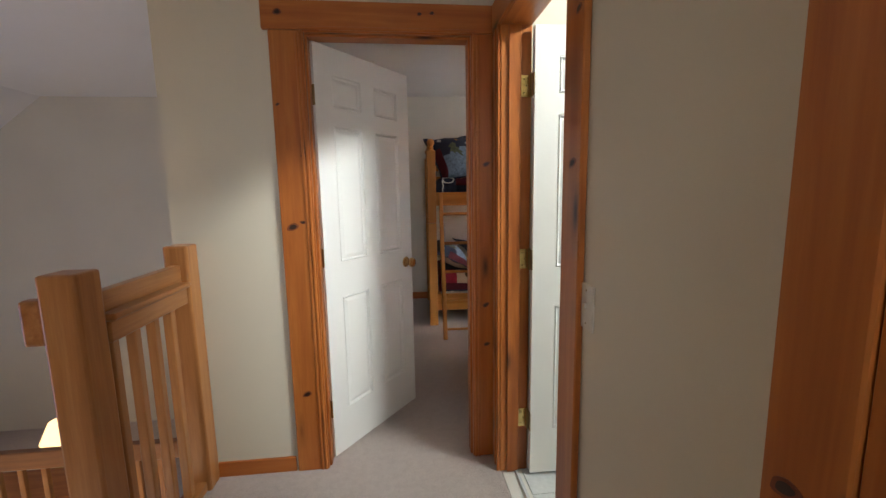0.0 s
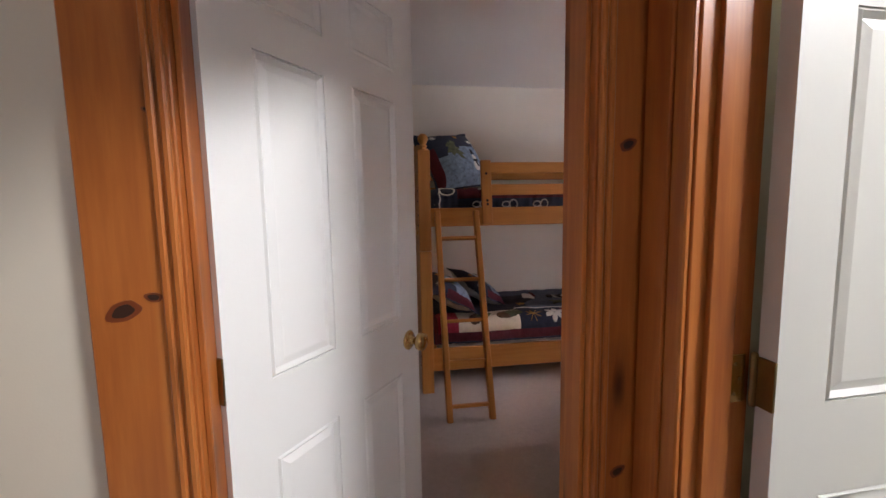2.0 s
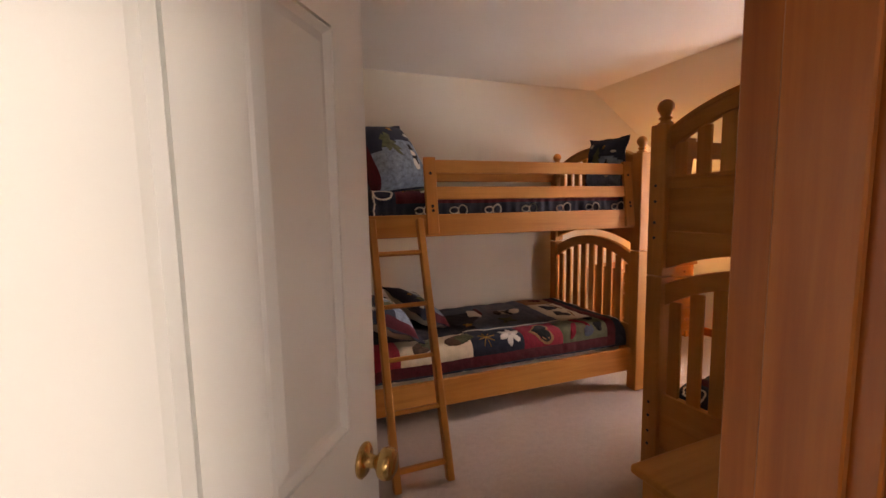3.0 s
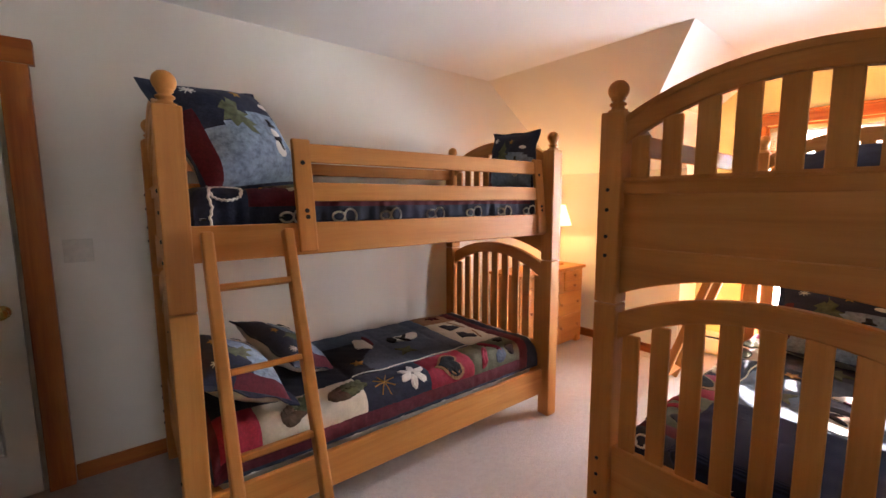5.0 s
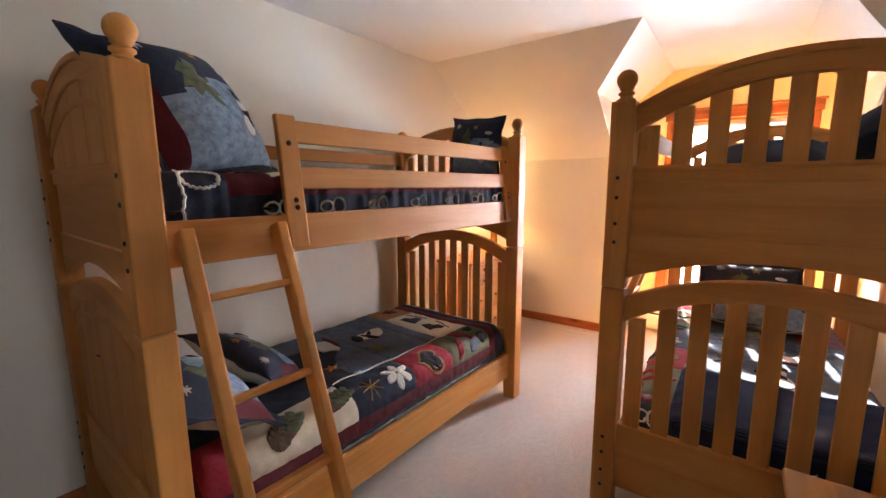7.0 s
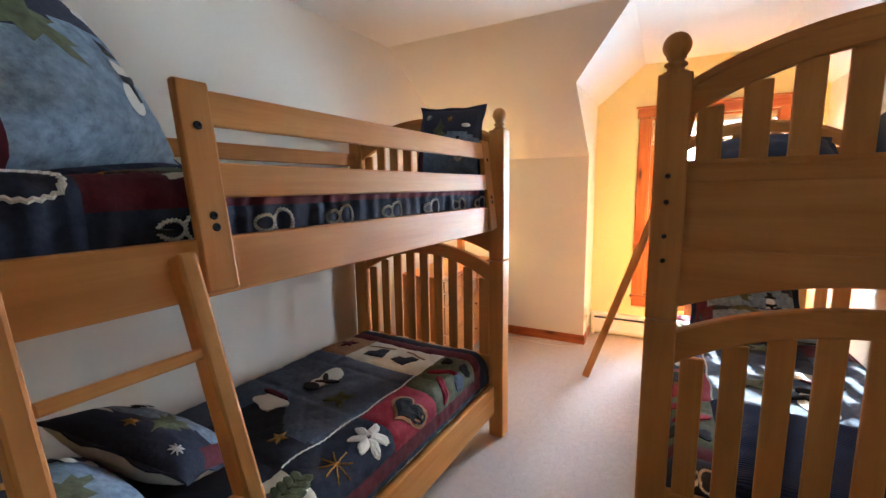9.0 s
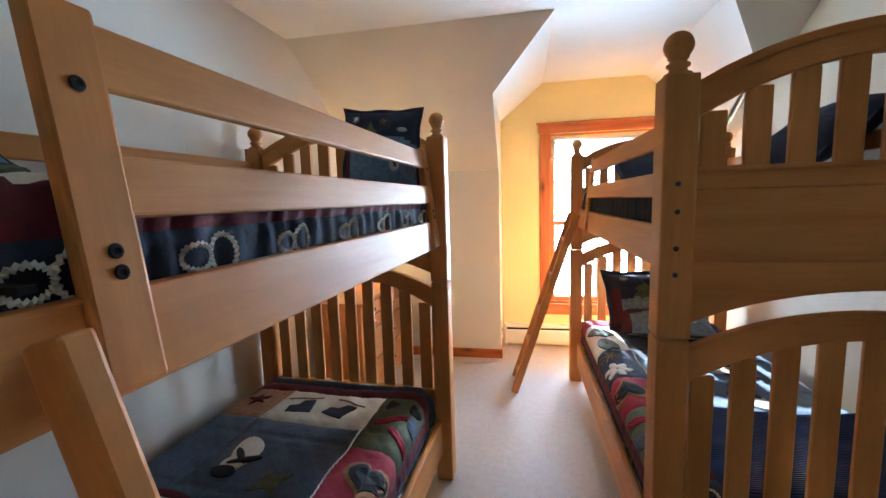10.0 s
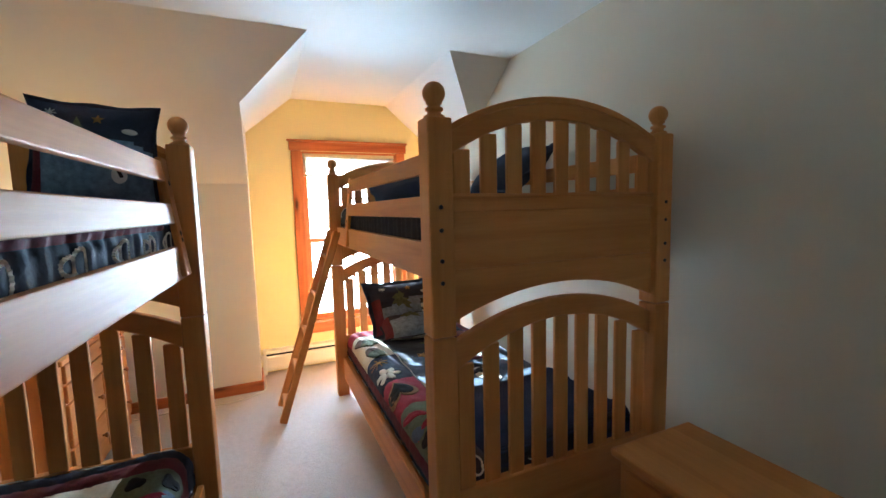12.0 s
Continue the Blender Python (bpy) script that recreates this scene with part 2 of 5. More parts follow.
bm = bmesh.new()
prism(bm, [(WEST - 0.05, north(WEST - 0.05)), (4.4, north(4.4)), (4.4, 5.4), (WEST - 0.05, 5.4)], 0, CEIL + 0.1, 'z')
setting("wall_north", bm, M_WALL, "cream painted bedroom wall")
setting("wall_west", boxes((WEST - 0.05, WEST, SOUTH, 5.3, 0, CEIL + 0.1)), M_WALL, "cream painted bedroom wall")
setting("wall_closet", boxes((WEST, -0.225, 3.85, 3.97, 0, CEIL)), M_WALL, "short cream closet wall by the bedroom door")
DX0, DX1, DH = -0.44, 0.288, 2.04   # bedroom doorway
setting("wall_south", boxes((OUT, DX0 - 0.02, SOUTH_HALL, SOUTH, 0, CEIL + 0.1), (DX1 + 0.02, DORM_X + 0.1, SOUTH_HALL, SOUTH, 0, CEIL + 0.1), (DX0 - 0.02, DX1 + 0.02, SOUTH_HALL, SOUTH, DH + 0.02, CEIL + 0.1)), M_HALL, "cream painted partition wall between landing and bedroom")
bm = boxes((WEST, SLOPE_X, SOUTH_HALL, 5.3, CEIL, CEIL + 0.1))


def slab(bm, pts, up=(0, 0, 0.08)):
    lo = [bm.verts.new(p) for p in pts]
    hi = [bm.verts.new(Vector(p) + Vector(up)) for p in pts]
    bm.faces.new(lo)
    bm.faces.new(hi[::-1])
    n = len(pts)
    for k in range(n):
        bm.faces.new((lo[k], hi[k], hi[(k + 1) % n], lo[(k + 1) % n]))
    bmesh.ops.recalc_face_normals(bm, faces=bm.faces)


# flat dormer ceiling
slab(bm, [(SLOPE_X, DS, CEIL), (SLOPE_X, DN, CEIL), (DORM_X, DN, CEIL), (DORM_X, DS, CEIL)])
setting("ceiling", bm, M_CEIL, "white painted flat ceiling")
bm = bmesh.new()
slab(bm, [(SLOPE_X, 5.3, CEIL), (KNEE_X, 5.3, KNEE_Z), (KNEE_X, DORM_N, KNEE_Z), (VAL_X, DORM_N, DORM_Z), (SLOPE_X, DN, CEIL)])
slab(bm, [(SLOPE_X, DS, CEIL), (VAL_X, DORM_S, DORM_Z), (KNEE_X, DORM_S, KNEE_Z), (KNEE_X, SOUTH, KNEE_Z), (SLOPE_X, SOUTH, CEIL)])
setting("sloped_ceiling", bm, M_WALL, "cream painted sloped attic ceiling")
bm = bmesh.new()
slab(bm, [(SLOPE_X, DN, CEIL), (DORM_X, DN, CEIL), (DORM_X, DORM_N, DORM_Z), (VAL_X, DORM_N, DORM_Z)])
slab(bm, [(SLOPE_X, DS, CEIL), (VAL_X, DORM_S, DORM_Z), (DORM_X, DORM_S, DORM_Z), (DORM_X, DS, CEIL)])
setting("dormer_ceiling", bm, M_CEIL, "white sloped dormer ceiling sides")
bm = boxes((KNEE_X, KNEE_X + 0.1, DORM_N, 5.3, 0, KNEE_Z + 0.05))
prism(bm, [(KNEE_X + 0.1, 0), (DORM_X, 0), (DORM_X, DORM_Z + 0.05), (VAL_X + 0.05, DORM_Z + 0.02), (KNEE_X + 0.1, KNEE_Z)], DORM_N, DORM_N + 0.08, 'y')
prism(bm, [(KNEE_X, 0), (DORM_X, 0), (DORM_X, DORM_Z + 0.05), (VAL_X + 0.05, DORM_Z + 0.02), (KNEE_X, KNEE_Z)], DORM_S - 0.06, DORM_S, 'y')
setting("knee_wall", bm, M_WALL, "cream knee wall and dormer cheeks")
# window wall: opening WY0..WY1, WZ0..WZ1
WY0, WY1, WZ0, WZ1 = 2.462, 3.370, 0.42, 2.02
setting("wall_east", boxes((DORM_X, DORM_X + 0.14, DORM_S - 0.1, WY0, 0, CEIL + 0.1), (DORM_X, DORM_X + 0.14, WY1, DORM_N + 0.1, 0, CEIL + 0.1), (DORM_X, DORM_X + 0.14, WY0, WY1, 0, WZ0), (DORM_X, DORM_X + 0.14, WY0, WY1, WZ1, CEIL + 0.1)), M_DORM_GLOW, "cream dormer wall around the window, tinted yellow for sunlight glow")
# landing: east wall with the bathroom doorway, and a second doorway nearer
HX0, HX1 = 0.405, 0.515
BY0, BY1 = 1.145, 1.845
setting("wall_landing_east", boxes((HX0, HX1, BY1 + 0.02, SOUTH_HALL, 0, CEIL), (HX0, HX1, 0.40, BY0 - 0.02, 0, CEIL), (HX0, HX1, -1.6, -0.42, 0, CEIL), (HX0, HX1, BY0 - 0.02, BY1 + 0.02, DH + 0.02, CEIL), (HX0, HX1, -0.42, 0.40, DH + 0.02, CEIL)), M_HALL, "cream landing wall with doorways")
setting("wall_landing_south", boxes((-5.2, 0.52, -1.72, -1.6, -3.0, 3.4)), M_HALL, "plain wall behind the landing")
setting("wall_bath", boxes((HX1, 2.6, -0.6, -0.5, 0, 3.3), (2.5, 2.6, -0.5, SOUTH_HALL, 0, 3.3), (HX0, 2.6, SOUTH_HALL, SOUTH, CEIL + 0.1, 3.3), (HX0, HX1, -0.6, SOUTH_HALL, CEIL + 0.1, 3.3)), M_WHITE, "white bathroom walls")
setting("ceiling_bath", boxes((HX0, 2.6, -0.6, SOUTH, 3.3, 3.4)), M_CEIL, "white bathroom ceiling")
setting("ceiling_landing", boxes((OUT, HX1, -1.6, SOUTH_HALL, CEIL, CEIL + 0.1)), M_CEIL, "white landing ceiling")
setting("ceiling_stairwell", boxes((-4.04, OUT, -1.6, 5.35, 2.494, 2.6)), M_CEIL, "white stairwell ceiling")
bm = bmesh.new()
slab(bm, [(-4.04, -1.6, 2.494), (-5.2, -1.6, 1.6), (-5.2, 5.35, 1.6), (-4.04, 5.35, 2.494)])
setting("sloped_ceiling_stairwell", bm, M_CEIL, "white sloped stairwell ceiling")
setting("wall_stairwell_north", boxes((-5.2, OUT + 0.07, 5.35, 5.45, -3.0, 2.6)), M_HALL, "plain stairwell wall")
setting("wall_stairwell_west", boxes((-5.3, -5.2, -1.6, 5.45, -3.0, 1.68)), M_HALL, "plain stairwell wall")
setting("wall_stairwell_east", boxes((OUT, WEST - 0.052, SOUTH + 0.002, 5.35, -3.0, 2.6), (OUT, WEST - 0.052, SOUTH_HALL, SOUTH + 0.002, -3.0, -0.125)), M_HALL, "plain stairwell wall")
setting("floor_lower", boxes((-5.2, OUT, -1.6, 5.35, -2.9, -2.8)), M_CARPET, "carpeted floor below the stairwell")
setting("landing_fascia", boxes((OUT - 0.02, OUT, -1.6, SOUTH_HALL, -0.35, 0)), M_PINE_Y, "pine fascia at the landing edge")
setting("bath_base", boxes((HX0 + 0.0, 2.5, -0.5, SOUTH_HALL, -0.12, -0.006)), M_WHITE, "floor bed of the bathroom")

# ---- bunk beds ----
LX, LY = 1.015, 0.5            # half distances between post centres


def arc(y, end, apex, half=LY - 0.04):
    r = (half * half + (apex - end) ** 2) / (2 * (apex - end))
    return apex - r + math.sqrt(max(0, r * r - y * y))


def arch_band(te, ta, be, ba, n=18):
    h = LY - 0.04
    ys = [-h + 2 * h * k / n for k in range(n + 1)]
    return [(y, arc(y, te, ta)) for y in ys] + [(y, arc(y, be, ba)) for y in reversed(ys)]


def bunk_bed(m, label, solid_head=False):
    """Both ends are slatted, but for a panelled headboard at -x where solid_head is set."""
    bed = thing("bunk_bed", label, "bunk bed", m, "bunk beds")
    P = 0.0425
    low = boxes((-P, P, -P, P, 0, 1.044), bevel=0.006, segs=2)
    up = boxes((-P, P, -P, P, 1.049, 1.748), bevel=0.006, segs=2)
    fin = bmesh.new()
    lathe(fin, [(0.030, 1.744), (0.034, 1.750), (0.034, 1.756), (0.022, 1.762), (0.022, 1.770), (0.029, 1.774), (0.029, 1.780), (0.018, 1.787), (0.026, 1.795)] +
          [(0.0365 * math.sin(a), 1.826 - 0.0365 * math.cos(a)) for a in [0.75 + 0.2 * k for k in range(12)]], 20)
    dowel = bmesh.new()
    lathe(dowel, [(0.007, -0.002), (0.0072, 0.003), (0.005, 0.0045)], 10, axis='x')
    bolt_me = None
    posts = []
    for sx in (-1, 1):
        for sy in (-1, 1):
            if not posts:
                p = part("post", low, M_MAPLE_Z, bed)
                u = part("upper_post", up, M_MAPLE_Z, p)
                fo = part("finial", fin, M_MAPLE_Z, p, "turned ball finial", True)
                bolt_me = part("bolt", dowel, M_BOLT, p, "dark metal bolt head")
                kids = (u, fo)
                first = p
            else:
                p = again(first, bed)
                for k in kids:
                    again(k, p)
            p.location = (sx * LX, sy * LY, 0)
            for n, z in enumerate((1.470, 1.397, 1.299, 1.228, 0.42, 0.352, 0.272, 0.205)):
                bm_m = pose(sx * (P + 0.0005), 0.004 * sy, z, 0, 0, 0 if sx > 0 else 180)
                if bolt_me.matrix_basis == Matrix.Identity(4) and not posts:
                    bolt_me.matrix_basis = bm_m
                    posts.append(0)
                else:
                    again(bolt_me, p, bm_m)
            posts.append(p)
    T = 0.018
    done = {}
    for sx in (1, -1):
        cx = sx * LX
        if solid_head and sx < 0:
            for key in [k for k in done if not isinstance(k, tuple)]:
                again(done[key], bed, Matrix.Translation((cx, 0, 0)))
        elif not done:
            bm = bmesh.new(); prism(bm, arch_band(1.725, 1.846, 1.632, 1.772), -T, T, 'x', 0.004)
            prism(bm, arch_band(1.729, 1.851, 1.705, 1.826), -T - 0.006, T + 0.006, 'x', 0.003)
            done["arch_rail"] = part("arch_rail", bm, M_MAPLE_Y, bed)
            bm = boxes((-T, T, -LY + 0.04, LY - 0.04, 1.452, 1.513), (-T - 0.006, T + 0.006, -LY + 0.04, LY - 0.04, 1.496, 1.508), bevel=0.003)
            done["slat_rail"] = part("slat_rail", bm, M_MAPLE_Y, bed)
            done["panel"] = part("panel", boxes((-0.009, 0.009, -LY + 0.04, LY - 0.04, 1.255, 1.455)), M_MAPLE_Y, bed)
            bm = bmesh.new()
            h = LY - 0.04
            ys = [-h + 2 * h * k / 18 for k in range(19)]
            prism(bm, [(-h, 1.262), (h, 1.262)] + [(y, arc(y, 1.085, 1.184)) for y in reversed(ys)], -T, T, 'x', 0.004)
            done["lower_rail"] = part("lower_rail", bm, M_MAPLE_Y, bed)
            bm = bmesh.new(); prism(bm, arch_band(1.012, 1.127, 0.908, 1.052), -T, T, 'x', 0.005)
            done["lower_arch_rail"] = part("lower_arch_rail", bm, M_MAPLE_Y, bed)
            bm = boxes((-T, T, -LY + 0.04, LY - 0.04, 0.20, 0.480), bevel=0.004)
            done["bottom_panel"] = part("bottom_panel", bm, M_MAPLE_Y, bed)
            for n in range(9):
                y = -0.41 + 0.1025 * n
                z = arc(abs(y) + 0.03, 1.632, 1.772)
                bm = boxes((-0.008, 0.008, -0.031, 0.031, 1.51, z + 0.012), bevel=0.003)
                done["slat", n] = part("slat", bm, M_MAPLE_Z, bed)
                done["slat", n].location.y = y
                z = arc(abs(y) + 0.03, 0.908, 1.052)
                bm = boxes((-0.008, 0.008, -0.031, 0.031, 0.476, z + 0.012), bevel=0.003)
                done["lslat", n] = part("slat", bm, M_MAPLE_Z, bed)
                done["lslat", n].location.y = y
            for o in done.values():
                o.location.x = cx
        else:
            for o in list(done.values()):
                again(o, bed, Matrix.Translation((cx, o.location.y, 0)))
        if solid_head and sx < 0:
            for z0, end, apex in ((1.505, 1.632, 1.772), (0.47, 0.908, 1.052)):
                for n in range(5):
                    ya, yb = -0.455 + 0.182 * n, -0.273 + 0.182 * n
                    top = [(yb + (ya - yb) * k / 6, arc(yb + (ya - yb) * k / 6, end, apex) + 0.01) for k in range(7)]
                    bm = bmesh.new()
                    prism(bm, [(ya + 0.001, z0), (yb - 0.001, z0)] + top, -0.008, 0.008, 'x', 0.0045)
                    part("headboard_board", bm, M_MAPLE_Z, bed, "flat maple headboard panel").location.x = cx
                bm = bmesh.new()
                prism(bm, arch_band(end - 0.05, apex - 0.05, end - 0.075, apex - 0.075), -0.015, 0.015, 'x', 0.004)
                part("arch_moulding", bm, M_MAPLE_Y, bed).location.x = cx
    e = LX - P
    r = part("side_rail", boxes((-e, e, -0.014, 0.014, 1.215, 1.347), bevel=0.005, segs=2), M_MAPLE_X, bed)
    r.location.y = -LY + 0.022
    again(r, bed, Matrix.Translation((0, LY - 0.018, 0)))
    r2 = part("lower_side_rail", boxes((-e, e, -0.014, 0.014, 0.145, 0.316), bevel=0.005, segs=2), M_MAPLE_X, bed)
    r2.location.y = -LY + 0.022
    again(r2, bed, Matrix.Translation((0, LY - 0.018, 0)))
    # slatted mattress supports
    for z in (1.235, 0.25):
        part("mattress_support", boxes((-e, e, -LY + 0.037, LY - 0.033, z, z + 0.02)), M_MAPLE_X, bed)
    # front guard: leans in at the top
    tilt = pose(0, -LY - 0.005, 1.228, -7.0)
    gp = part("guard_post", boxes((-0.038, 0.038, -0.0115, 0.0115, 0.0, 0.462), bevel=0.006, segs=2), M_MAPLE_Z, bed)
    gp.matrix_basis = tilt @ pose(-0.560, 0, 0)
    again(gp, bed, tilt @ pose(0.922, 0, 0))
    bm = bmesh.new()
    lathe(bm, [(0.0095, 0.001), (0.0095, -0.0012), (0.0078, -0.0024), (0.0048, -0.0024), (0.0042, -0.0006), (0.001, -0.0005)], 16, axis='y')
    bo = part("guard_bolt", bm, M_BOLT, bed, "dark metal bolt head")
    bo.matrix_basis = tilt @ pose(-0.560, -0.0115, 0.364)
    for x in (-0.560, 0.922):
        for dx, z in ((0.0, 0.364), (0.002, 0.168), (0.004, 0.142)):
            if (x, z) != (-0.560, 0.364):
                again(bo, bed, tilt @ pose(x + dx, -0.0115, z))
    for z0, z1 in ((0.368, 0.446), (0.208, 0.286)):
        g = part("guard_rail", boxes((-0.534, 0.884, -0.0105, 0.0105, z0, z1), bevel=0.005, segs=2), M_MAPLE_X, bed)
        g.matrix_basis = tilt
    # back guard
    for z0, z1 in ((1.600, 1.677), (1.445, 1.535)):
        part("guard_rail", boxes((-e, e, LY - 0.01, LY + 0.012, z0, z1), bevel=0.005, segs=2), M_MAPLE_X, bed)
    return bed


A_POSE = pose(1.308, 4.565, 0, 0, 0, -2.65) @ Matrix.Diagonal((1, 1, 0.997, 1))
B_POSE = pose(2.558, 2.716, 0, 0, 0, 180) @ Matrix.Diagonal((1, 1, 0.997, 1))
bunk_bed(A_POSE, "maple twin bunk bed with a panelled headboard and ball finials", True)
bunk_bed(B_POSE, "maple twin bunk bed beside the dormer window")


def ladder(m, foot, x0, x1):
    lad = thing("bunk_ladder", "maple bunk ladder leaning on the upper bed rail", "ladder", m, "bunk ladders")
    ln = 1.325 / math.cos(math.atan2(foot, 1.39))
    tilt = pose(0, -foot - 0.02, 0, -math.degrees(math.atan2(foot, 1.39)))
    for x in (x0, x1):
        bm = boxes((x - 0.019, x + 0.019, -0.026, 0.026, 0.008, ln), bevel=0.007, segs=2)
        part("stile", bm, M_MAPLE_Z, lad).matrix_basis = tilt
    for k in (0.073, 0.268, 0.455, 0.652, 0.859):
        z = k * ln
        bm = boxes((x0 + 0.018, x1 - 0.018, -0.022, 0.022, z - 0.011, z + 0.011), bevel=0.004)
        part("rung", bm, M_MAPLE_X, lad).matrix_basis = tilt
    for x in (x0, x1):
        bm = boxes((x - 0.008, x + 0.008, foot - 0.012, foot + 0.05, 1.366, 1.374), (x - 0.008, x + 0.008, foot + 0.042, foot + 0.05, 1.33, 1.374))
        o = part("hook", bm, M_BOLT, lad, "dark metal hook over the rail")
        o.location.y = -foot
    return lad


ladder(A_POSE @ pose(0, -LY + 0.005, 0), 0.462, -0.930, -0.655)
ladder(B_POSE @ pose(0, -LY + 0.005, 0), 0.455, -1.00, -0.72)

# ---- trim ----
def trim(name, material, label, *bs, bevel=0.003):
    return setting(name, boxes(*bs, bevel=bevel), material, label)


def casing_front(x0, x1, y, depth, wl, wr, h, label):
    """Door casing on a wall facing -y: side boards, inner stop bead, head board with a cap."""
    c = tagged(new("door_casing"), label, "trim", kind="structure")
    part("side_board", boxes((x0 - wl, x0 - 0.006, y - depth, y, 0, h + 0.006), bevel=0.003), M_PINE_Z, c)
    part("side_board", boxes((x1 + 0.006, x1 + wr, y - depth, y, 0, h + 0.006), bevel=0.003), M_PINE_Z, c)
    for k in (0.012, 0.030):
        part("bead", boxes((x0 - 0.006 - k, x0 - k + 0.006, y - depth - 0.006, y - depth + 0.004, 0, h), bevel=0.003), M_PINE_Z, c)
        part("bead", boxes((x1 - 0.006 + k, x1 + 0.006 + k, y - depth - 0.006, y - depth + 0.004, 0, h), bevel=0.003), M_PINE_Z, c)
    part("head_bead", boxes((x0 - 0.02, x1 + 0.02, y - depth - 0.006, y - depth + 0.004, h + 0.008, h + 0.022), bevel=0.003), M_PINE_X, c)
    part("head_board", boxes((x0 - wl - 0.025, x1 + wr, y - depth - 0.004, y, h + 0.007, h + 0.125), bevel=0.003), M_PINE_X, c)
    return c


def jamb(name, x0, x1, y0, y1, h, label):
    """Lining of a doorway in a wall that runs along x, with door stops."""
    c = tagged(new(name), label, "door jamb", kind="structure")
    part("side", boxes((x0 - 0.02, x0, y0, y1, 0, h + 0.02), bevel=0.002), M_PINE_Z, c)
    part("side", boxes((x1, x1 + 0.02, y0, y1, 0, h + 0.02), bevel=0.002), M_PINE_Z, c)
    part("head", boxes((x0, x1, y0, y1, h, h + 0.02), bevel=0.002), M_PINE_X, c)
    part("stop", boxes((x0, x0 + 0.011, y0 + 0.02, y1 - 0.042, 0, h), bevel=0.002), M_PINE_Z, c)
    part("stop", boxes((x1 - 0.011, x1, y0 + 0.02, y1 - 0.042, 0, h), bevel=0.002), M_PINE_Z, c)
    part("head_stop", boxes((x0 + 0.011, x1 - 0.011, y0 + 0.02, y1 - 0.042, h - 0.011, h), bevel=0.002), M_PINE_X, c)
    return c


casing_front(DX0, DX1, SOUTH_HALL, 0.018, 0.146, 0.117, DH, "orange knotty pine casing around the bedroom door")
jamb("door_jamb_1", DX0, DX1, SOUTH_HALL - 0.014, SOUTH + 0.014, DH, "varnished pine jamb of the bedroom doorway")
# room side of the same doorway
c = tagged(new("door_casing"), "pine casing on the bedroom side", "trim", kind="structure")
part("side_board", boxes((DX0 - 0.11, DX0 - 0.006, SOUTH, SOUTH + 0.018, 0, DH), bevel=0.003), M_PINE_Z, c)
part("side_board", boxes((DX1 + 0.006, DX1 + 0.11, SOUTH, SOUTH + 0.018, 0, DH), bevel=0.003), M_PINE_Z, c)
part("head_board", boxes((DX0 - 0.13, DX1 + 0.13, SOUTH, SOUTH + 0.020, DH + 0.004, DH + 0.11), bevel=0.003), M_PINE_X, c)
# strike plate
part("strike_plate", boxes((DX1 - 0.002, DX1 + 0.001, 2.045, 2.075, 0.90, 0.965), bevel=0.0005), M_BRASS, c, "small brass strike plate")
# bathroom casing on the landing's east wall
c = tagged(new("door_casing"), "orange pine casing around the bathroom doorway", "trim", kind="structure")
XF = HX0 - 0.02
part("side_board", boxes((XF, HX0, BY1 + 0.006, SOUTH_HALL - 0.022, 0, DH + 0.006), bevel=0.003), M_PINE_Z, c)
part("bead", boxes((XF - 0.007, XF + 0.004, BY1 + 0.0, BY1 + 0.014, 0, DH), bevel=0.003), M_PINE_Z, c)
part("bead", boxes((XF - 0.007, XF + 0.004, BY1 + 0.045, BY1 + 0.06, 0, DH), bevel=0.003), M_PINE_Z, c)
part("side_board", boxes((XF, HX0, BY0 - 0.115, BY0 - 0.006, 0, DH + 0.006), bevel=0.003), M_PINE_Z, c)
part("head_board", boxes((XF - 0.003, HX0, BY0 - 0.13, SOUTH_HALL - 0.022, DH + 0.007, DH + 0.125), bevel=0.003), M_PINE_Y, c)
part("side", boxes((HX0 - 0.012, HX1 + 0.012, BY1, BY1 + 0.02, 0, DH + 0.02), bevel=0.002), M_PINE_Z, c)
part("side", boxes((HX0 - 0.012, HX1 + 0.012, BY0 - 0.02, BY0, 0, DH + 0.02), bevel=0.002), M_PINE_Z, c)
part("head", boxes((HX0 - 0.012, HX1 + 0.012, BY0, BY1, DH, DH + 0.02), bevel=0.002), M_PINE_Y, c)
part("stop", boxes((HX0 + 0.02, HX1 - 0.035, BY1 - 0.011, BY1, 0, DH), bevel=0.002), M_PINE_Z, c)
part("stop", boxes((HX0 + 0.02, HX1 - 0.035, BY0, BY0 + 0.011, 0, DH), bevel=0.002), M_PINE_Z, c)
# nearer doorway
c = tagged(new("door_casing"), "dark-lit pine casing of a second landing doorway", "trim", kind="structure")
part("side_board", boxes((XF, HX0, 0.385, 0.484, 0, DH + 0.006), bevel=0.003), M_PINE_Z, c)
part("side", boxes((HX0 - 0.012, HX1 + 0.012, 0.36, 0.384, 0, DH + 0.02), bevel=0.002), M_PINE_Z, c)
part("head_board", boxes((XF - 0.003, HX0, -0.53, 0.52, DH + 0.007, DH + 0.125), bevel=0.003), M_PINE_Y, c)
part("side_board", boxes((XF, HX0, -0.51, -0.40, 0, DH + 0.006), bevel=0.003), M_PINE_Z, c)
BASE = "orange varnished pine baseboard"
trim("baseboard_1", M_PINE_X, BASE, (OUT + 0.1, DX0 - 0.156, SOUTH_HALL - 0.014, SOUTH_HALL, 0, 0.075))
trim("baseboard_2", M_PINE_Y, BASE, (HX0 - 0.014, HX0, 0.486, BY0 - 0.117, 0, 0.075))
trim("baseboard_3", M_PINE_X, BASE, (0.052, 4.08, -0.014, 0, 0, 0.085)).matrix_world = on_north(-0.16)
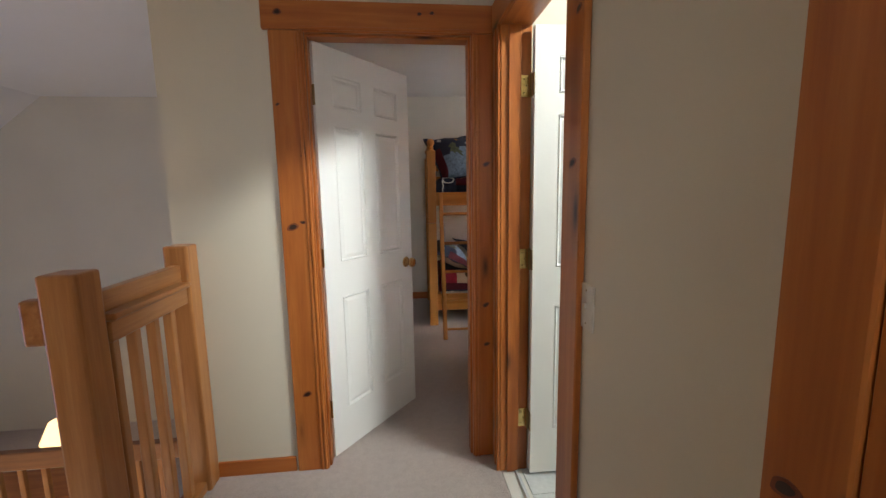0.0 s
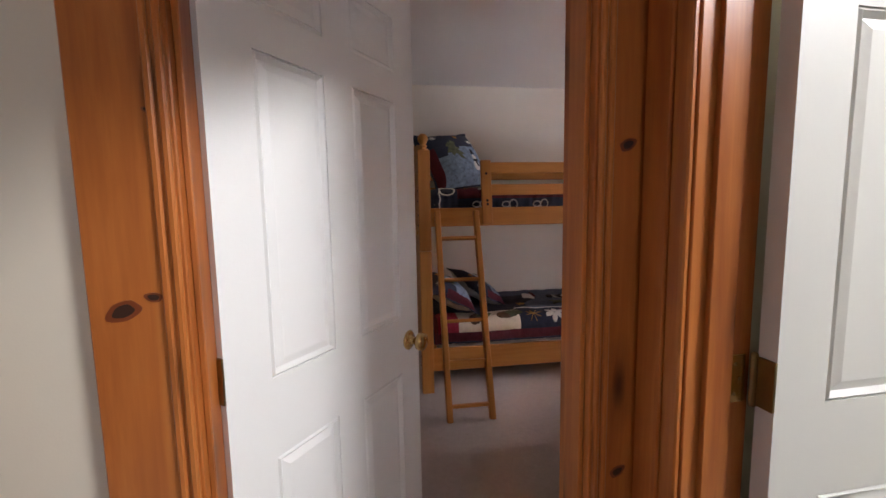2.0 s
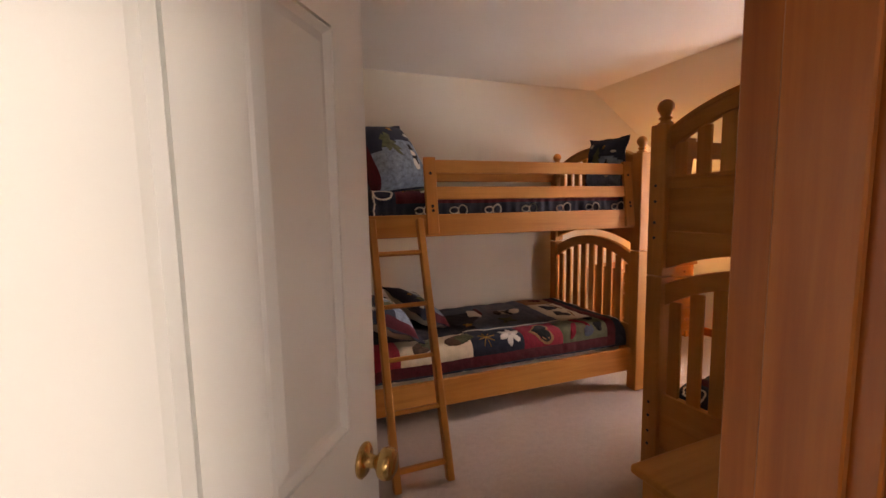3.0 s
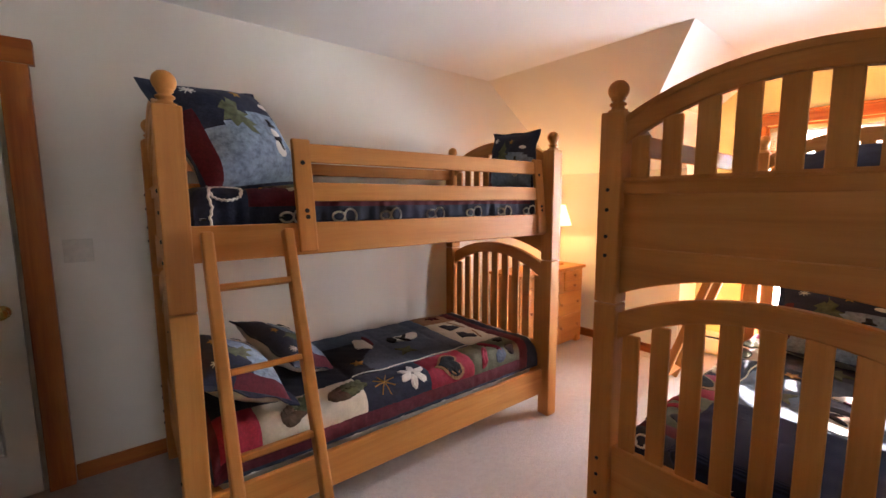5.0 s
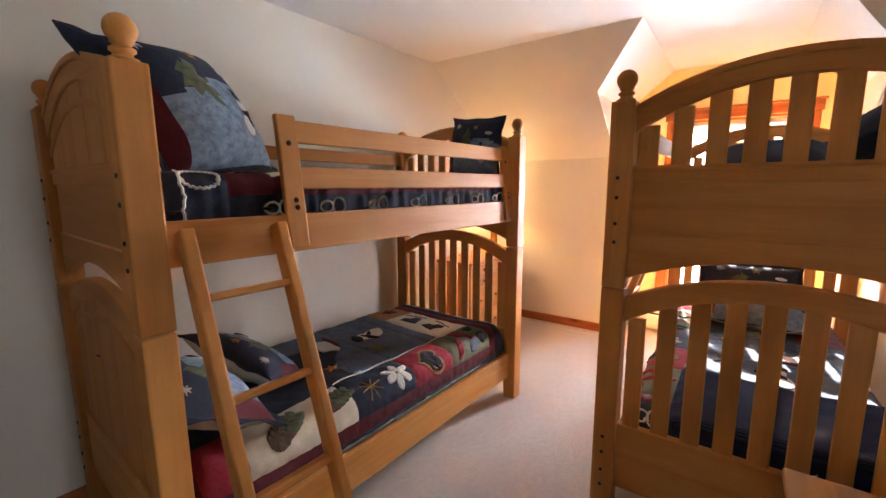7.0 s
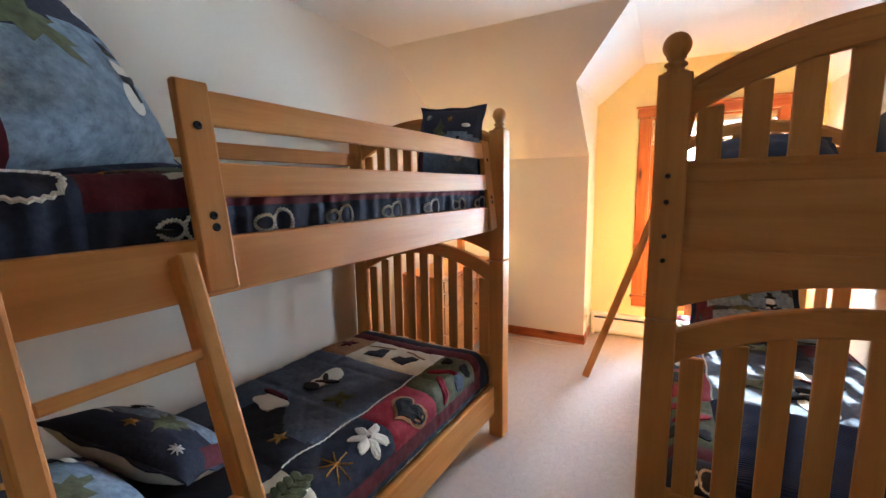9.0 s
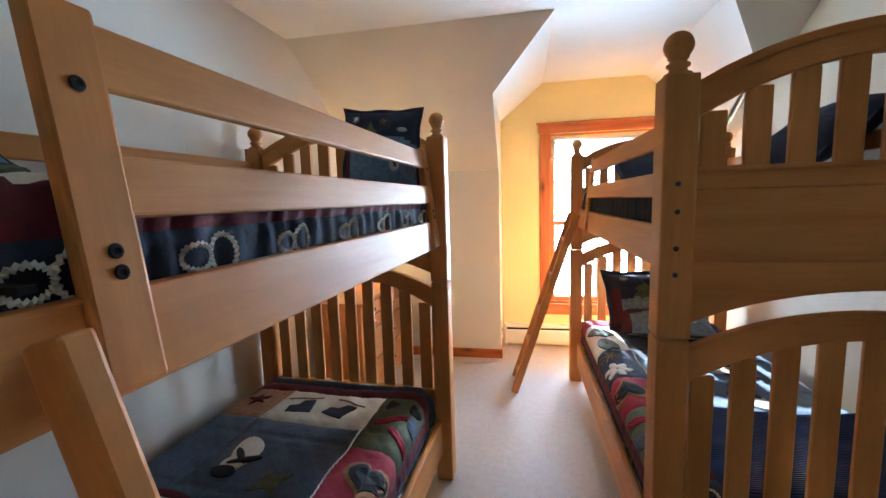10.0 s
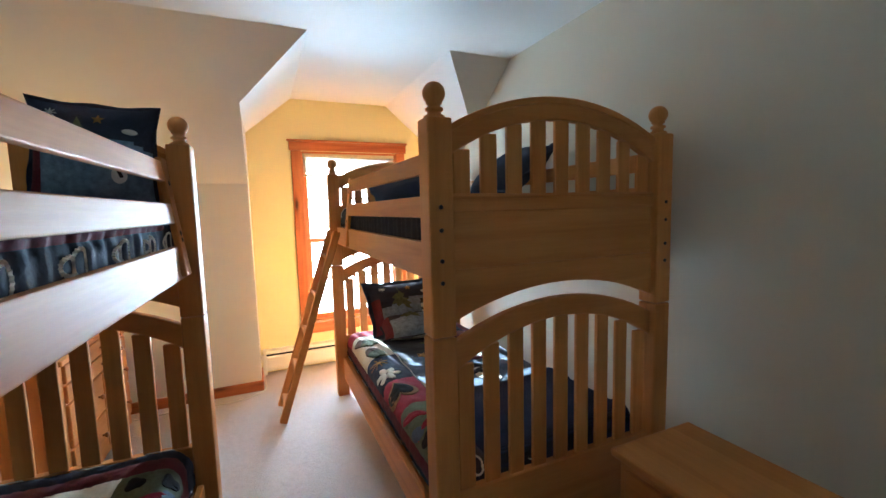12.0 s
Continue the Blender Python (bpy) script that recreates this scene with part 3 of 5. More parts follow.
trim("baseboard_4", M_PINE_Y, BASE, (KNEE_X - 0.014, KNEE_X, DORM_N - 0.014, 5.02, 0, 0.085))
trim("baseboard_5", M_PINE_X, BASE, (KNEE_X, 4.26, DORM_N - 0.014, DORM_N, 0, 0.085))
trim("baseboard_6", M_PINE_X, BASE, (DX1 + 0.112, 3.9, SOUTH, SOUTH + 0.014, 0, 0.085))
trim("baseboard_7", M_PINE_Y, BASE, (WEST, WEST + 0.014, SOUTH + 0.01, 3.85, 0, 0.085))
trim("threshold", M_TILE, "white bathroom threshold edge", (HX0 + 0.06, HX0 + 0.075, BY0, BY1, 0, 0.006), bevel=0.001)


M_KNOT = plain("pine_knot_core", (0.035, 0.012, 0.006), 0.45)
M_KNOTR = plain("pine_knot_ring", (0.20, 0.045, 0.012), 0.4)


def knot(x, y, z, r, facing, tilt=20.0, long=1.7):
    """An oval knot let into a board, a hair proud of its face."""
    turn = {'-y': (90, 0, 0), '-x': (90, 0, -90), '+x': (90, 0, 90)}[facing]
    k = tagged(new("pine_knot"), "dark oval knot in the pine trim", "trim", kind="structure")
    k.matrix_world = pose(x, y, z, *turn) @ pose(0, 0, 0, 0, 0, tilt)
    for rr, h, m in ((1.0, 0.0004, M_KNOTR), (0.62, 0.0008, M_KNOT)):
        bm = bmesh.new()
        ring = [bm.verts.new((rr * r * long * math.cos(a) * (1 + 0.12 * math.sin(3 * a + x * 40)), rr * r * math.sin(a), h)) for a in [2 * math.pi * j / 20 for j in range(20)]]
        bm.faces.new(ring)
        low = [bm.verts.new((v.co.x, v.co.y, -0.001)) for v in ring]
        for j in range(20):
            bm.faces.new((ring[j], low[j], low[(j + 1) % 20], ring[(j + 1) % 20]))
        part("ring" if rr == 1.0 else "core", bm, m, k)


YK = SOUTH_HALL - 0.0186
for x, z, r, t in ((-0.535, 1.205, 0.016, 20), (-0.49, 1.225, 0.008, -10), (-0.52, 0.40, 0.013, 25), (-0.475, 1.52, 0.005, 0), (-0.565, 1.74, 0.006, 30), (0.355, 1.475, 0.011, 25), (0.352, 0.80, 0.011, 30), (0.356, 0.60, 0.010, 15)):
    knot(x, YK, z, r, '-y', t)
for x, z, r in ((-0.54, 2.115, 0.013), (0.06, 2.12, 0.008), (0.115, 2.125, 0.008)):
    knot(x, SOUTH_HALL - 0.0226, z, r, '-y', 10, 1.4)
for y, z, r in ((1.075, 1.42, 0.012), (1.06, 1.78, 0.009), (0.45, 1.0, 0.012)):
    knot(HX0 - 0.0206, y, z, r, '-x', 20)
knot(DX1 - 0.0005, 2.02, 1.36, 0.012, '-x', 30)

# ---- doors ----
def panel_block(w, h, front):
    """A raised panel with a sloped margin; front +1 or -1 gives the side it faces."""
    bm = bmesh.new()
    prof = [(0.0, -0.002), (0.007, 0.0055), (0.016, -0.0035), (0.034, 0.0025)]
    rings = []
    for inset, d in prof:
        rings.append([bm.verts.new((x, front * d, z)) for x, z in ((inset, inset), (w - inset, inset), (w - inset, h - inset), (inset, h - inset))])
    for a, b in zip(rings, rings[1:]):
        for k in range(4):
            bm.faces.new((a[k], a[(k + 1) % 4], b[(k + 1) % 4], b[k]))
    bm.faces.new(rings[-1])
    bmesh.ops.recalc_face_normals(bm, faces=bm.faces)
    if bm.faces[0].normal.y * front < 0:
        bmesh.ops.reverse_faces(bm, faces=bm.faces)
    return bm


def six_panel_door(name, w, m, label, hinge_side_y, hinge_mat):
    """Hinge edge at x = 0, width along +x, thickness about y = 0."""
    d = tagged(new(name), label, "door")
    d.matrix_world = m
    H, T = 2.02, 0.0175
    xs = [(0.105, w / 2 - 0.05), (w / 2 + 0.05, w - 0.105)]
    zs = [(0.235, 0.83), (1.005, 1.665), (1.75, 1.90)]
    cx = [0, xs[0][0], xs[0][1], xs[1][0], xs[1][1], w]
    cz = [0.012, zs[0][0], zs[0][1], zs[1][0], zs[1][1], zs[2][0], zs[2][1], H]
    bm = bmesh.new()
    for i in range(5):
        for j in range(7):
            if i in (1, 3) and j in (1, 3, 5):
                continue
            box(bm, cx[i], cx[i + 1], -T, T, cz[j], cz[j + 1])
    bmesh.ops.remove_doubles(bm, verts=bm.verts, dist=1e-5)
    seen = {}
    for f in bm.faces:
        seen.setdefault(tuple(round(v, 4) for v in f.calc_center_median()), []).append(f)
    bmesh.ops.delete(bm, geom=[f for fs in seen.values() if len(fs) > 1 for f in fs], context='FACES_ONLY')
    bmesh.ops.recalc_face_normals(bm, faces=bm.faces)
    part("leaf", bm, M_DOOR, d)
    for x0, x1 in xs:
        for z0, z1 in zs:
            for s in (-1, 1):
                p = part("panel", panel_block(x1 - x0, z1 - z0, s), M_DOOR, d)
                p.location = (x0, s * (T - 0.004), z0)
    for s in (-1, 1):
        bm = bmesh.new()
        lathe(bm, [(0.031, 0), (0.032, 0.004), (0.026, 0.009), (0.013, 0.012), (0.011, 0.026), (0.016, 0.031), (0.026, 0.038), (0.029, 0.048), (0.026, 0.058), (0.016, 0.064), (0.004, 0.066)], 24, axis='y')
        if s < 0:
            bmesh.ops.scale(bm, vec=(1, -1, 1), verts=bm.verts)
            bmesh.ops.reverse_faces(bm, faces=bm.faces)
        k = part("knob", bm, M_BRASS, d, "polished brass door knob", True)
        k.location = (w - 0.062, s * T, 0.925)
    for z in (0.27, 1.04, 1.79):
        bm = boxes((-0.004, 0.0015, -T, T - 0.004, z - 0.045, z + 0.045), bevel=0.0006)
        h = part("hinge", bm, hinge_mat, d, "brass butt hinge")
        bm = bmesh.new()
        lathe(bm, [(0.006, z - 0.048), (0.0065, z - 0.045), (0.0065, z + 0.045), (0.006, z + 0.048), (0.003, z + 0.052)], 10, at=(-0.004, hinge_side_y * (T + 0.003), 0))
        part("pin", bm, hinge_mat, h)
    return d


six_panel_door("bedroom_door", 0.70, pose(DX0 + 0.010, 2.047, 0.006, 0, 0, 52), "white six-panel bedroom door standing half open", 1, M_BRASS_OLD)
six_panel_door("bathroom_door", 0.74, pose(HX1 + 0.010, BY1 - 0.034, 0.004, 0, 0, -1.0), "white six-panel bathroom door standing wide open", 1, M_BRASS_OLD)
# hinge leaves let into the bathroom jamb
c = tagged(new("jamb_hinges"), "three bright brass hinge leaves on the bathroom jamb", "hinge", kind="structure")
for z in (0.274, 1.044, 1.794):
    leaf = part("hinge_leaf", boxes((HX1 - 0.034, HX1 + 0.0, BY1 - 0.0025, BY1 + 0.001, z - 0.045, z + 0.045), bevel=0.0008), M_BRASS, c)
    for dz in (-0.028, 0.0, 0.028):
        bm = bmesh.new()
        lathe(bm, [(0.0035, -0.0035), (0.003, -0.002), (0.003, 0.0)], 8, at=(HX1 - 0.018 + (0.006 if dz == 0 else -0.004), BY1 - 0.0005, z + dz), axis='y')
        part("screw", bm, M_BRASS_OLD, leaf)
six_panel_door("landing_door", 0.735, pose(HX1 + 0.02, -0.40, 0.004, 0, 0, 90), "closed white six-panel landing door", 1, M_BRASS_OLD)
# closet door on the bedroom's north wall
cd = six_panel_door("closet_door", 0.60, on_north(-0.83) @ pose(0, -0.02, 0.004), "closed white six-panel closet door", -1, M_BRASS_OLD)
c = tagged(new("door_casing"), "pine casing around the closet door", "trim", kind="structure")
c.matrix_world = on_north(-0.16)
part("side_board", boxes((-0.05, 0.05, -0.045, 0, 0, 2.05), bevel=0.003), M_PINE_Z, c)
part("side_board", boxes((-0.755, -0.675, -0.045, 0, 0, 2.05), bevel=0.003), M_PINE_Z, c)
part("head_board", boxes((-0.755, 0.07, -0.047, 0, 2.052, 2.16), bevel=0.003), M_PINE_X, c)


# ---- switch plates ----
def plate(name, m, w, label, toggles):
    p = thing(name, label, "switch", m)
    part("cover", boxes((-w / 2, w / 2, -0.006, 0, -0.058, 0.058), bevel=0.003, segs=2), M_PLATE, p)
    for k in range(toggles):
        x = (k - (toggles - 1) / 2) * 0.046
        part("toggle", boxes((x - 0.005, x + 0.005, -0.013, -0.004, -0.004, 0.012), bevel=0.002), M_PLATE, p)
        for z in (-0.042, 0.042):
            bm = bmesh.new()
            lathe(bm, [(0.003, -0.0065), (0.003, -0.005)], 8, at=(x, 0, z), axis='y')
            part("screw", bm, M_BRASS_OLD, p)
    return p


plate("light_switch", pose(HX0, 1.005, 1.062, 0, 0, -90), 0.072, "ivory toggle switch plate on the landing wall", 1)
plate("wall_plate", on_north(-0.01) @ pose(0, 0, 1.19), 0.115, "blank cream cover plate on the bedroom wall", 0)

# ---- dormer window ----
win = tagged(new("window_1"), "tall double-hung window with orange pine frame", "window", kind="structure")
X0 = DORM_X
part("side_casing", boxes((X0 - 0.02, X0, WY1 - 0.004, WY1 + 0.085, WZ0 - 0.02, WZ1 + 0.004), bevel=0.003), M_PINE_Z, win)
part("side_casing", boxes((X0 - 0.02, X0, WY0 - 0.085, WY0 + 0.004, WZ0 - 0.02, WZ1 + 0.004), bevel=0.003), M_PINE_Z, win)
part("head_casing", boxes((X0 - 0.022, X0, WY0 - 0.10, WY1 + 0.10, WZ1 + 0.005, WZ1 + 0.085), bevel=0.003), M_PINE_Y, win)
part("head_cap", boxes((X0 - 0.034, X0, WY0 - 0.115, WY1 + 0.115, WZ1 + 0.086, WZ1 + 0.104), bevel=0.004), M_PINE_Y, win)
part("sill", boxes((X0 - 0.045, X0 + 0.02, WY0 - 0.095, WY1 + 0.095, WZ0 - 0.022, WZ0), bevel=0.004), M_PINE_Y, win)
part("apron", boxes((X0 - 0.018, X0, WY0 - 0.08, WY1 + 0.08, WZ0 - 0.105, WZ0 - 0.023), bevel=0.003), M_PINE_Y, win)
part("lining", boxes((X0, X0 + 0.14, WY1 - 0.016, WY1, WZ0, WZ1), bevel=0.001), M_PINE_Z, win)
part("lining", boxes((X0, X0 + 0.14, WY0, WY0 + 0.016, WZ0, WZ1), bevel=0.001), M_PINE_Z, win)
part("lining", boxes((X0, X0 + 0.14, WY0 + 0.016, WY1 - 0.016, WZ1 - 0.016, WZ1), bevel=0.001), M_PINE_Y, win)
part("lining", boxes((X0 + 0.02, X0 + 0.14, WY0 + 0.016, WY1 - 0.016, WZ0, WZ0 + 0.016), bevel=0.001), M_PINE_Y, win)
ZM = 1.19
for n, (z0, z1, x) in enumerate(((WZ0 + 0.016, ZM + 0.02, X0 + 0.055), (ZM - 0.02, WZ1 - 0.016, X0 + 0.095))):
    y0, y1 = WY0 + 0.016, WY1 - 0.016
    sash = part("sash", boxes((x, x + 0.032, y0, y0 + 0.042, z0, z1), (x, x + 0.032, y1 - 0.042, y1, z0, z1), (x, x + 0.032, y0 + 0.042, y1 - 0.042, z0, z0 + 0.045), (x, x + 0.032, y0 + 0.042, y1 - 0.042, z1 - 0.04, z1), bevel=0.002), M_PINE_Z, win, "pine window sash")
    zc = (z0 + z1) / 2
    part("muntin", boxes((x + 0.006, x + 0.026, y0 + 0.042, y1 - 0.042, zc - 0.009, zc + 0.009)), M_PINE_Y, sash)
    yc = (y0 + y1) / 2
    part("muntin", boxes((x + 0.007, x + 0.025, yc - 0.009, yc + 0.009, z0 + 0.045, z1 - 0.04)), M_PINE_Z, sash)
    g = part("pane", boxes((x + 0.014, x + 0.018, y0 + 0.041, y1 - 0.041, z0 + 0.044, z1 - 0.039)), M_GLASS, sash)
    g.visible_shadow = False
bl = thing("window_blind", "raised cream slatted blind stacked at the window head", "blind")
part("headrail", boxes((X0 + 0.008, X0 + 0.045, WY0 + 0.02, WY1 - 0.02, WZ1 - 0.05, WZ1 - 0.018), bevel=0.002), M_BLIND, bl)
for k in range(16):
    z = WZ1 - 0.06 - 0.009 * k
    o = part("blind_slat", boxes((-0.024, 0.024, WY0 + 0.022, WY1 - 0.022, -0.0012, 0.0012)), M_BLIND, bl)
    o.matrix_basis = pose(X0 + 0.027, 0, z, 0, 4 * (-1) ** k, 0)
part("bottom_rail", boxes((X0 + 0.008, X0 + 0.045, WY0 + 0.022, WY1 - 0.022, WZ1 - 0.225, WZ1 - 0.207), bevel=0.003), M_BLIND, bl)
bm = bmesh.new()
lathe(bm, [(0.0015, WZ1 - 0.75), (0.0015, WZ1 - 0.05)], 6, at=(X0 + 0.006, WY1 - 0.06, 0))
lathe(bm, [(0.002, WZ1 - 0.79), (0.007, WZ1 - 0.78), (0.004, WZ1 - 0.75)], 8, at=(X0 + 0.006, WY1 - 0.06, 0))
part("pull_cord", bm, M_CORD, bl)

# baseboard heater under the window
ht = thing("baseboard_heater", "cream enamelled baseboard heater under the window", "heater")
bm = bmesh.new()
prism(bm, [(X0, 0.03), (X0 - 0.055, 0.03), (X0 - 0.062, 0.06), (X0 - 0.062, 0.155), (X0 - 0.05, 0.165), (X0, 0.165)], 0, 1, 'y')
bmesh.ops.transform(bm, matrix=Matrix.Diagonal((1, DORM_N - DORM_S - 0.06, 1, 1)), verts=bm.verts)
bmesh.ops.translate(bm, vec=(0, DORM_S + 0.02, 0), verts=bm.verts)
part("body", bm, M_WHITE, ht)
bm = bmesh.new()
prism(bm, [(X0, 0.183), (X0 - 0.052, 0.183), (X0 - 0.064, 0.194), (X0 - 0.058, 0.212), (X0, 0.22)], DORM_S + 0.02, DORM_N - 0.04, 'y')
part("top_cover", bm, M_WHITE, ht)
part("vent_slot", boxes((X0 - 0.046, X0, DORM_S + 0.022, DORM_N - 0.042, 0.164, 0.184)), M_BOLT, ht, "dark vent slot")
part("end_cap", boxes((X0 - 0.068, X0, DORM_N - 0.045, DORM_N - 0.018, 0.0, 0.224), bevel=0.004), M_WHITE, ht)
part("foot", boxes((X0 - 0.04, X0, DORM_S + 0.02, DORM_S + 0.05, 0, 0.032)), M_WHITE, ht)

# power cord on the carpet along the knee wall
cu = bpy.data.curves.new("power_cord", 'CURVE')
cu.dimensions, cu.bevel_depth, cu.bevel_resolution = '3D', 0.0035, 2
sp = cu.splines.new('NURBS')
pts = [(3.80, 4.66, 0.006), (3.84, 4.40, 0.006), (3.79, 4.15, 0.006), (3.80, 3.95, 0.006), (3.89, 3.82, 0.006), (3.93, 3.775, 0.006), (3.99, 3.782, 0.03), (4.0, 3.798, 0.16), (4.0, 3.800, 0.25)]
sp.points.add(len(pts) - 1)
for p, q in zip(sp.points, pts):
    p.co = (*q, 1)
sp.use_endpoint_u = True
cord = new("power_cord", cu)
cu.materials.append(M_CORD)
tagged(cord, "white power cord trailing along the carpet", "cord")
op = thing("outlet", "cream wall outlet with a plug in it", "outlet")
part("cover", boxes((3.965, 4.035, DORM_N - 0.006, DORM_N, 0.22, 0.335), bevel=0.002), M_PLATE, op)
part("plug", boxes((3.985, 4.015, DORM_N - 0.03, DORM_N - 0.006, 0.245, 0.275), bevel=0.004), M_CORD, op)


# ---- dresser and lamp ----
def knob_bm():
    bm = bmesh.new()
    lathe(bm, [(0.006, 0), (0.006, -0.010), (0.014, -0.016), (0.016, -0.022), (0.011, -0.028), (0.003, -0.029)], 14, axis='y')
    return bm


def chest(name, label, cat, x0, x1, y0, y1, H, rows, m=None, columns=2):
    """Front faces -y. rows: lists of (z0, z1, drawers across)."""
    d = thing(name, label, cat, m)
    part("top", boxes((x0 - 0.022, x1 + 0.022, y0 - 0.025, y1, H - 0.028, H), bevel=0.007, segs=2), M_MAPLE_X, d)
    part("body", boxes((x0, x1, y0, y1 - 0.004, 0.07, H - 0.028), bevel=0.003), M_MAPLE_Z, d)
    part("plinth", boxes((x0 + 0.09, x1 - 0.09, y0 + 0.006, y0 + 0.022, 0.03, 0.072), bevel=0.002), M_MAPLE_X, d)
    for xa, xb in ((x0, x0 + 0.08), (x1 - 0.08, x1)):
        for ya, yb in ((y0 - 0.001, y0 + 0.05), (y1 - 0.05, y1 - 0.003)):
            part("foot", boxes((xa, xb, ya, yb, 0, 0.071), bevel=0.006), M_MAPLE_Z, d)
    for z0, z1, n in rows:
        w = (x1 - x0 - 0.05) / n
        for k in range(n):
            a = x0 + 0.025 + w * k + 0.006
            b = x0 + 0.025 + w * (k + 1) - 0.006
            dr = part("drawer", boxes((a, b, y0 - 0.016, y0 + 0.004, z0, z1), bevel=0.005, segs=2), M_MAPLE_X, d)
            for fx in ((0.5,) if n > 2 or b - a < 0.3 else (0.2, 0.8)):
                o = part("knob", knob_bm(), M_OAK_Z, dr, "", True)
                o.location = (a + (b - a) * fx, y0 - 0.016, (z0 + z1) / 2)
    return d


chest("dresser", "light maple dresser with wooden knobs against the wall", "dresser", 2.81, 3.79, 4.67, 5.025, 0.785,
      [(0.655, 0.745, 3), (0.555, 0.645, 3), (0.325, 0.543, 2), (0.095, 0.313, 2)])
# nightstand faces the aisle
chest("nightstand", "maple nightstand between the bunk bed and the doorway", "nightstand", -0.25, 0.25, -0.265, 0.11, 0.62,
      [(0.43, 0.565, 1), (0.26, 0.415, 1), (0.095, 0.245, 1)], pose(1.06, 2.385, 0, 0, 0, 180))

tl = thing("table_lamp", "lit table lamp with cream shade on the dresser", "lamp", pose(3.56, 4.86, 0.785))
part("base", boxes((-0.075, 0.075, -0.075, 0.075, 0, 0.018), bevel=0.005, segs=2), M_MAPLE_X, tl)
part("column", boxes((-0.028, 0.028, -0.028, 0.028, 0.018, 0.36), bevel=0.006, segs=2), M_MAPLE_Z, tl)
bm = bmesh.new()
lathe(bm, [(0.012, 0.36), (0.012, 0.40), (0.018, 0.41), (0.018, 0.44), (0.004, 0.445)], 12)
part("socket", bm, M_BRASS, tl, "brass lamp socket")
bm = bmesh.new()
n = 32
rings = [[bm.verts.new((r * math.cos(2 * math.pi * k / n), r * math.sin(2 * math.pi * k / n), z)) for k in range(n)] for r, z in ((0.165, 0.40), (0.10, 0.60), (0.097, 0.60), (0.162, 0.40))]
for a, b in zip(rings, rings[1:] + rings[:1]):
    for k in range(n):
        bm.faces.new((a[k], a[(k + 1) % n], b[(k + 1) % n], b[k]))
bmesh.ops.recalc_face_normals(bm, faces=bm.faces)
shade = part("shade", bm, M_SHADE, tl, "warm glowing cream fabric shade", True)

# ---- landing rail and stairwell ----
sr = thing("stair_railing", "varnished wooden stair railing at the landing edge", "railing")
NX = -1.008
for y, s, m in ((1.325, 0.052, M_OAK_Z), (1.938, 0.049, M_OAK_Z)):
    part("newel_post", boxes((NX - s, NX + s, y - s, y + s, -0.3, 1.142), bevel=0.009, segs=2), m, sr)
part("cap_rail", boxes((NX - 0.02, NX + 0.02, 1.378, 1.888, 0.972, 1.062), bevel=0.006, segs=2), M_OAK_Y, sr)
part("ledge", boxes((NX + 0.0205, NX + 0.075, 1.378, 1.85, 0.975, 0.997), bevel=0.008, segs=3), M_OAK_Y, sr)
part("fascia", boxes((NX - 0.02, NX + 0.058, 1.378, 1.845, 0.905, 0.9735), bevel=0.004), M_OAK_Y, sr)
part("bottom_rail", boxes((NX - 0.035, NX + 0.035, 1.378, 1.888, 0.004, 0.05), bevel=0.005), M_OAK_Y, sr)
for k in range(4):
    y = 1.452 + 0.115 * k
    part("baluster", boxes((NX - 0.016, NX + 0.018, y - 0.017, y + 0.017, 0.05, 0.906), bevel=0.003), M_OAK_Z, sr)
part("handrail_end", boxes((NX - 0.115, NX - 0.054, 1.285, 1.33, 0.935, 1.07), bevel=0.010, segs=2), M_OAK_Y, sr, "sawn end of the descending handrail")
# lower landing
setting("landing_lower", boxes((-5.2, -1.75, 2.9, 5.35, -1.62, -1.5)), M_CARPET, "carpeted lower landing")
lr = thing("lower_railing", "dark wooden railing of the lower landing", "railing")
part("rail", boxes((-4.6, -1.08, 2.92, 2.98, -0.49, -0.36), bevel=0.008), M_OAK_X, lr)
for k in range(24):
    x = -4.5 + 0.15 * k
    part("baluster", boxes((x - 0.018, x + 0.018, 2.932, 2.968, -1.5, -0.49), bevel=0.003), M_OAK_Z, lr)
fl = thing("floor_lamp", "short lit lamp with yellow shade in the stairwell", "lamp", pose(-3.75, 4.6, -1.5))
bm = bmesh.new()
lathe(bm, [(0.14, 0), (0.14, 0.015), (0.02, 0.03), (0.014, 0.05), (0.014, 0.30)], 16)
part("stand", bm, M_BRASS_OLD, fl)
bm = bmesh.new()
lathe(bm, [(0.19, 0.28), (0.17, 0.32), (0.10, 0.48), (0.09, 0.48)], 24)
part("shade", bm, M_SHADE, fl, "", True)
bench = thing("bench", "orange wooden bench on the lower landing", "bench", pose(-3.3, 3.6, -1.5))
part("seat", boxes((-0.55, 0.55, -0.2, 0.2, 0.40, 0.45), bevel=0.008), M_PINE_X, bench)
for x in (-0.48, 0.48):
    part("leg", boxes((x - 0.03, x + 0.03, -0.17, 0.17, 0, 0.40), bevel=0.004), M_PINE_Z, bench)

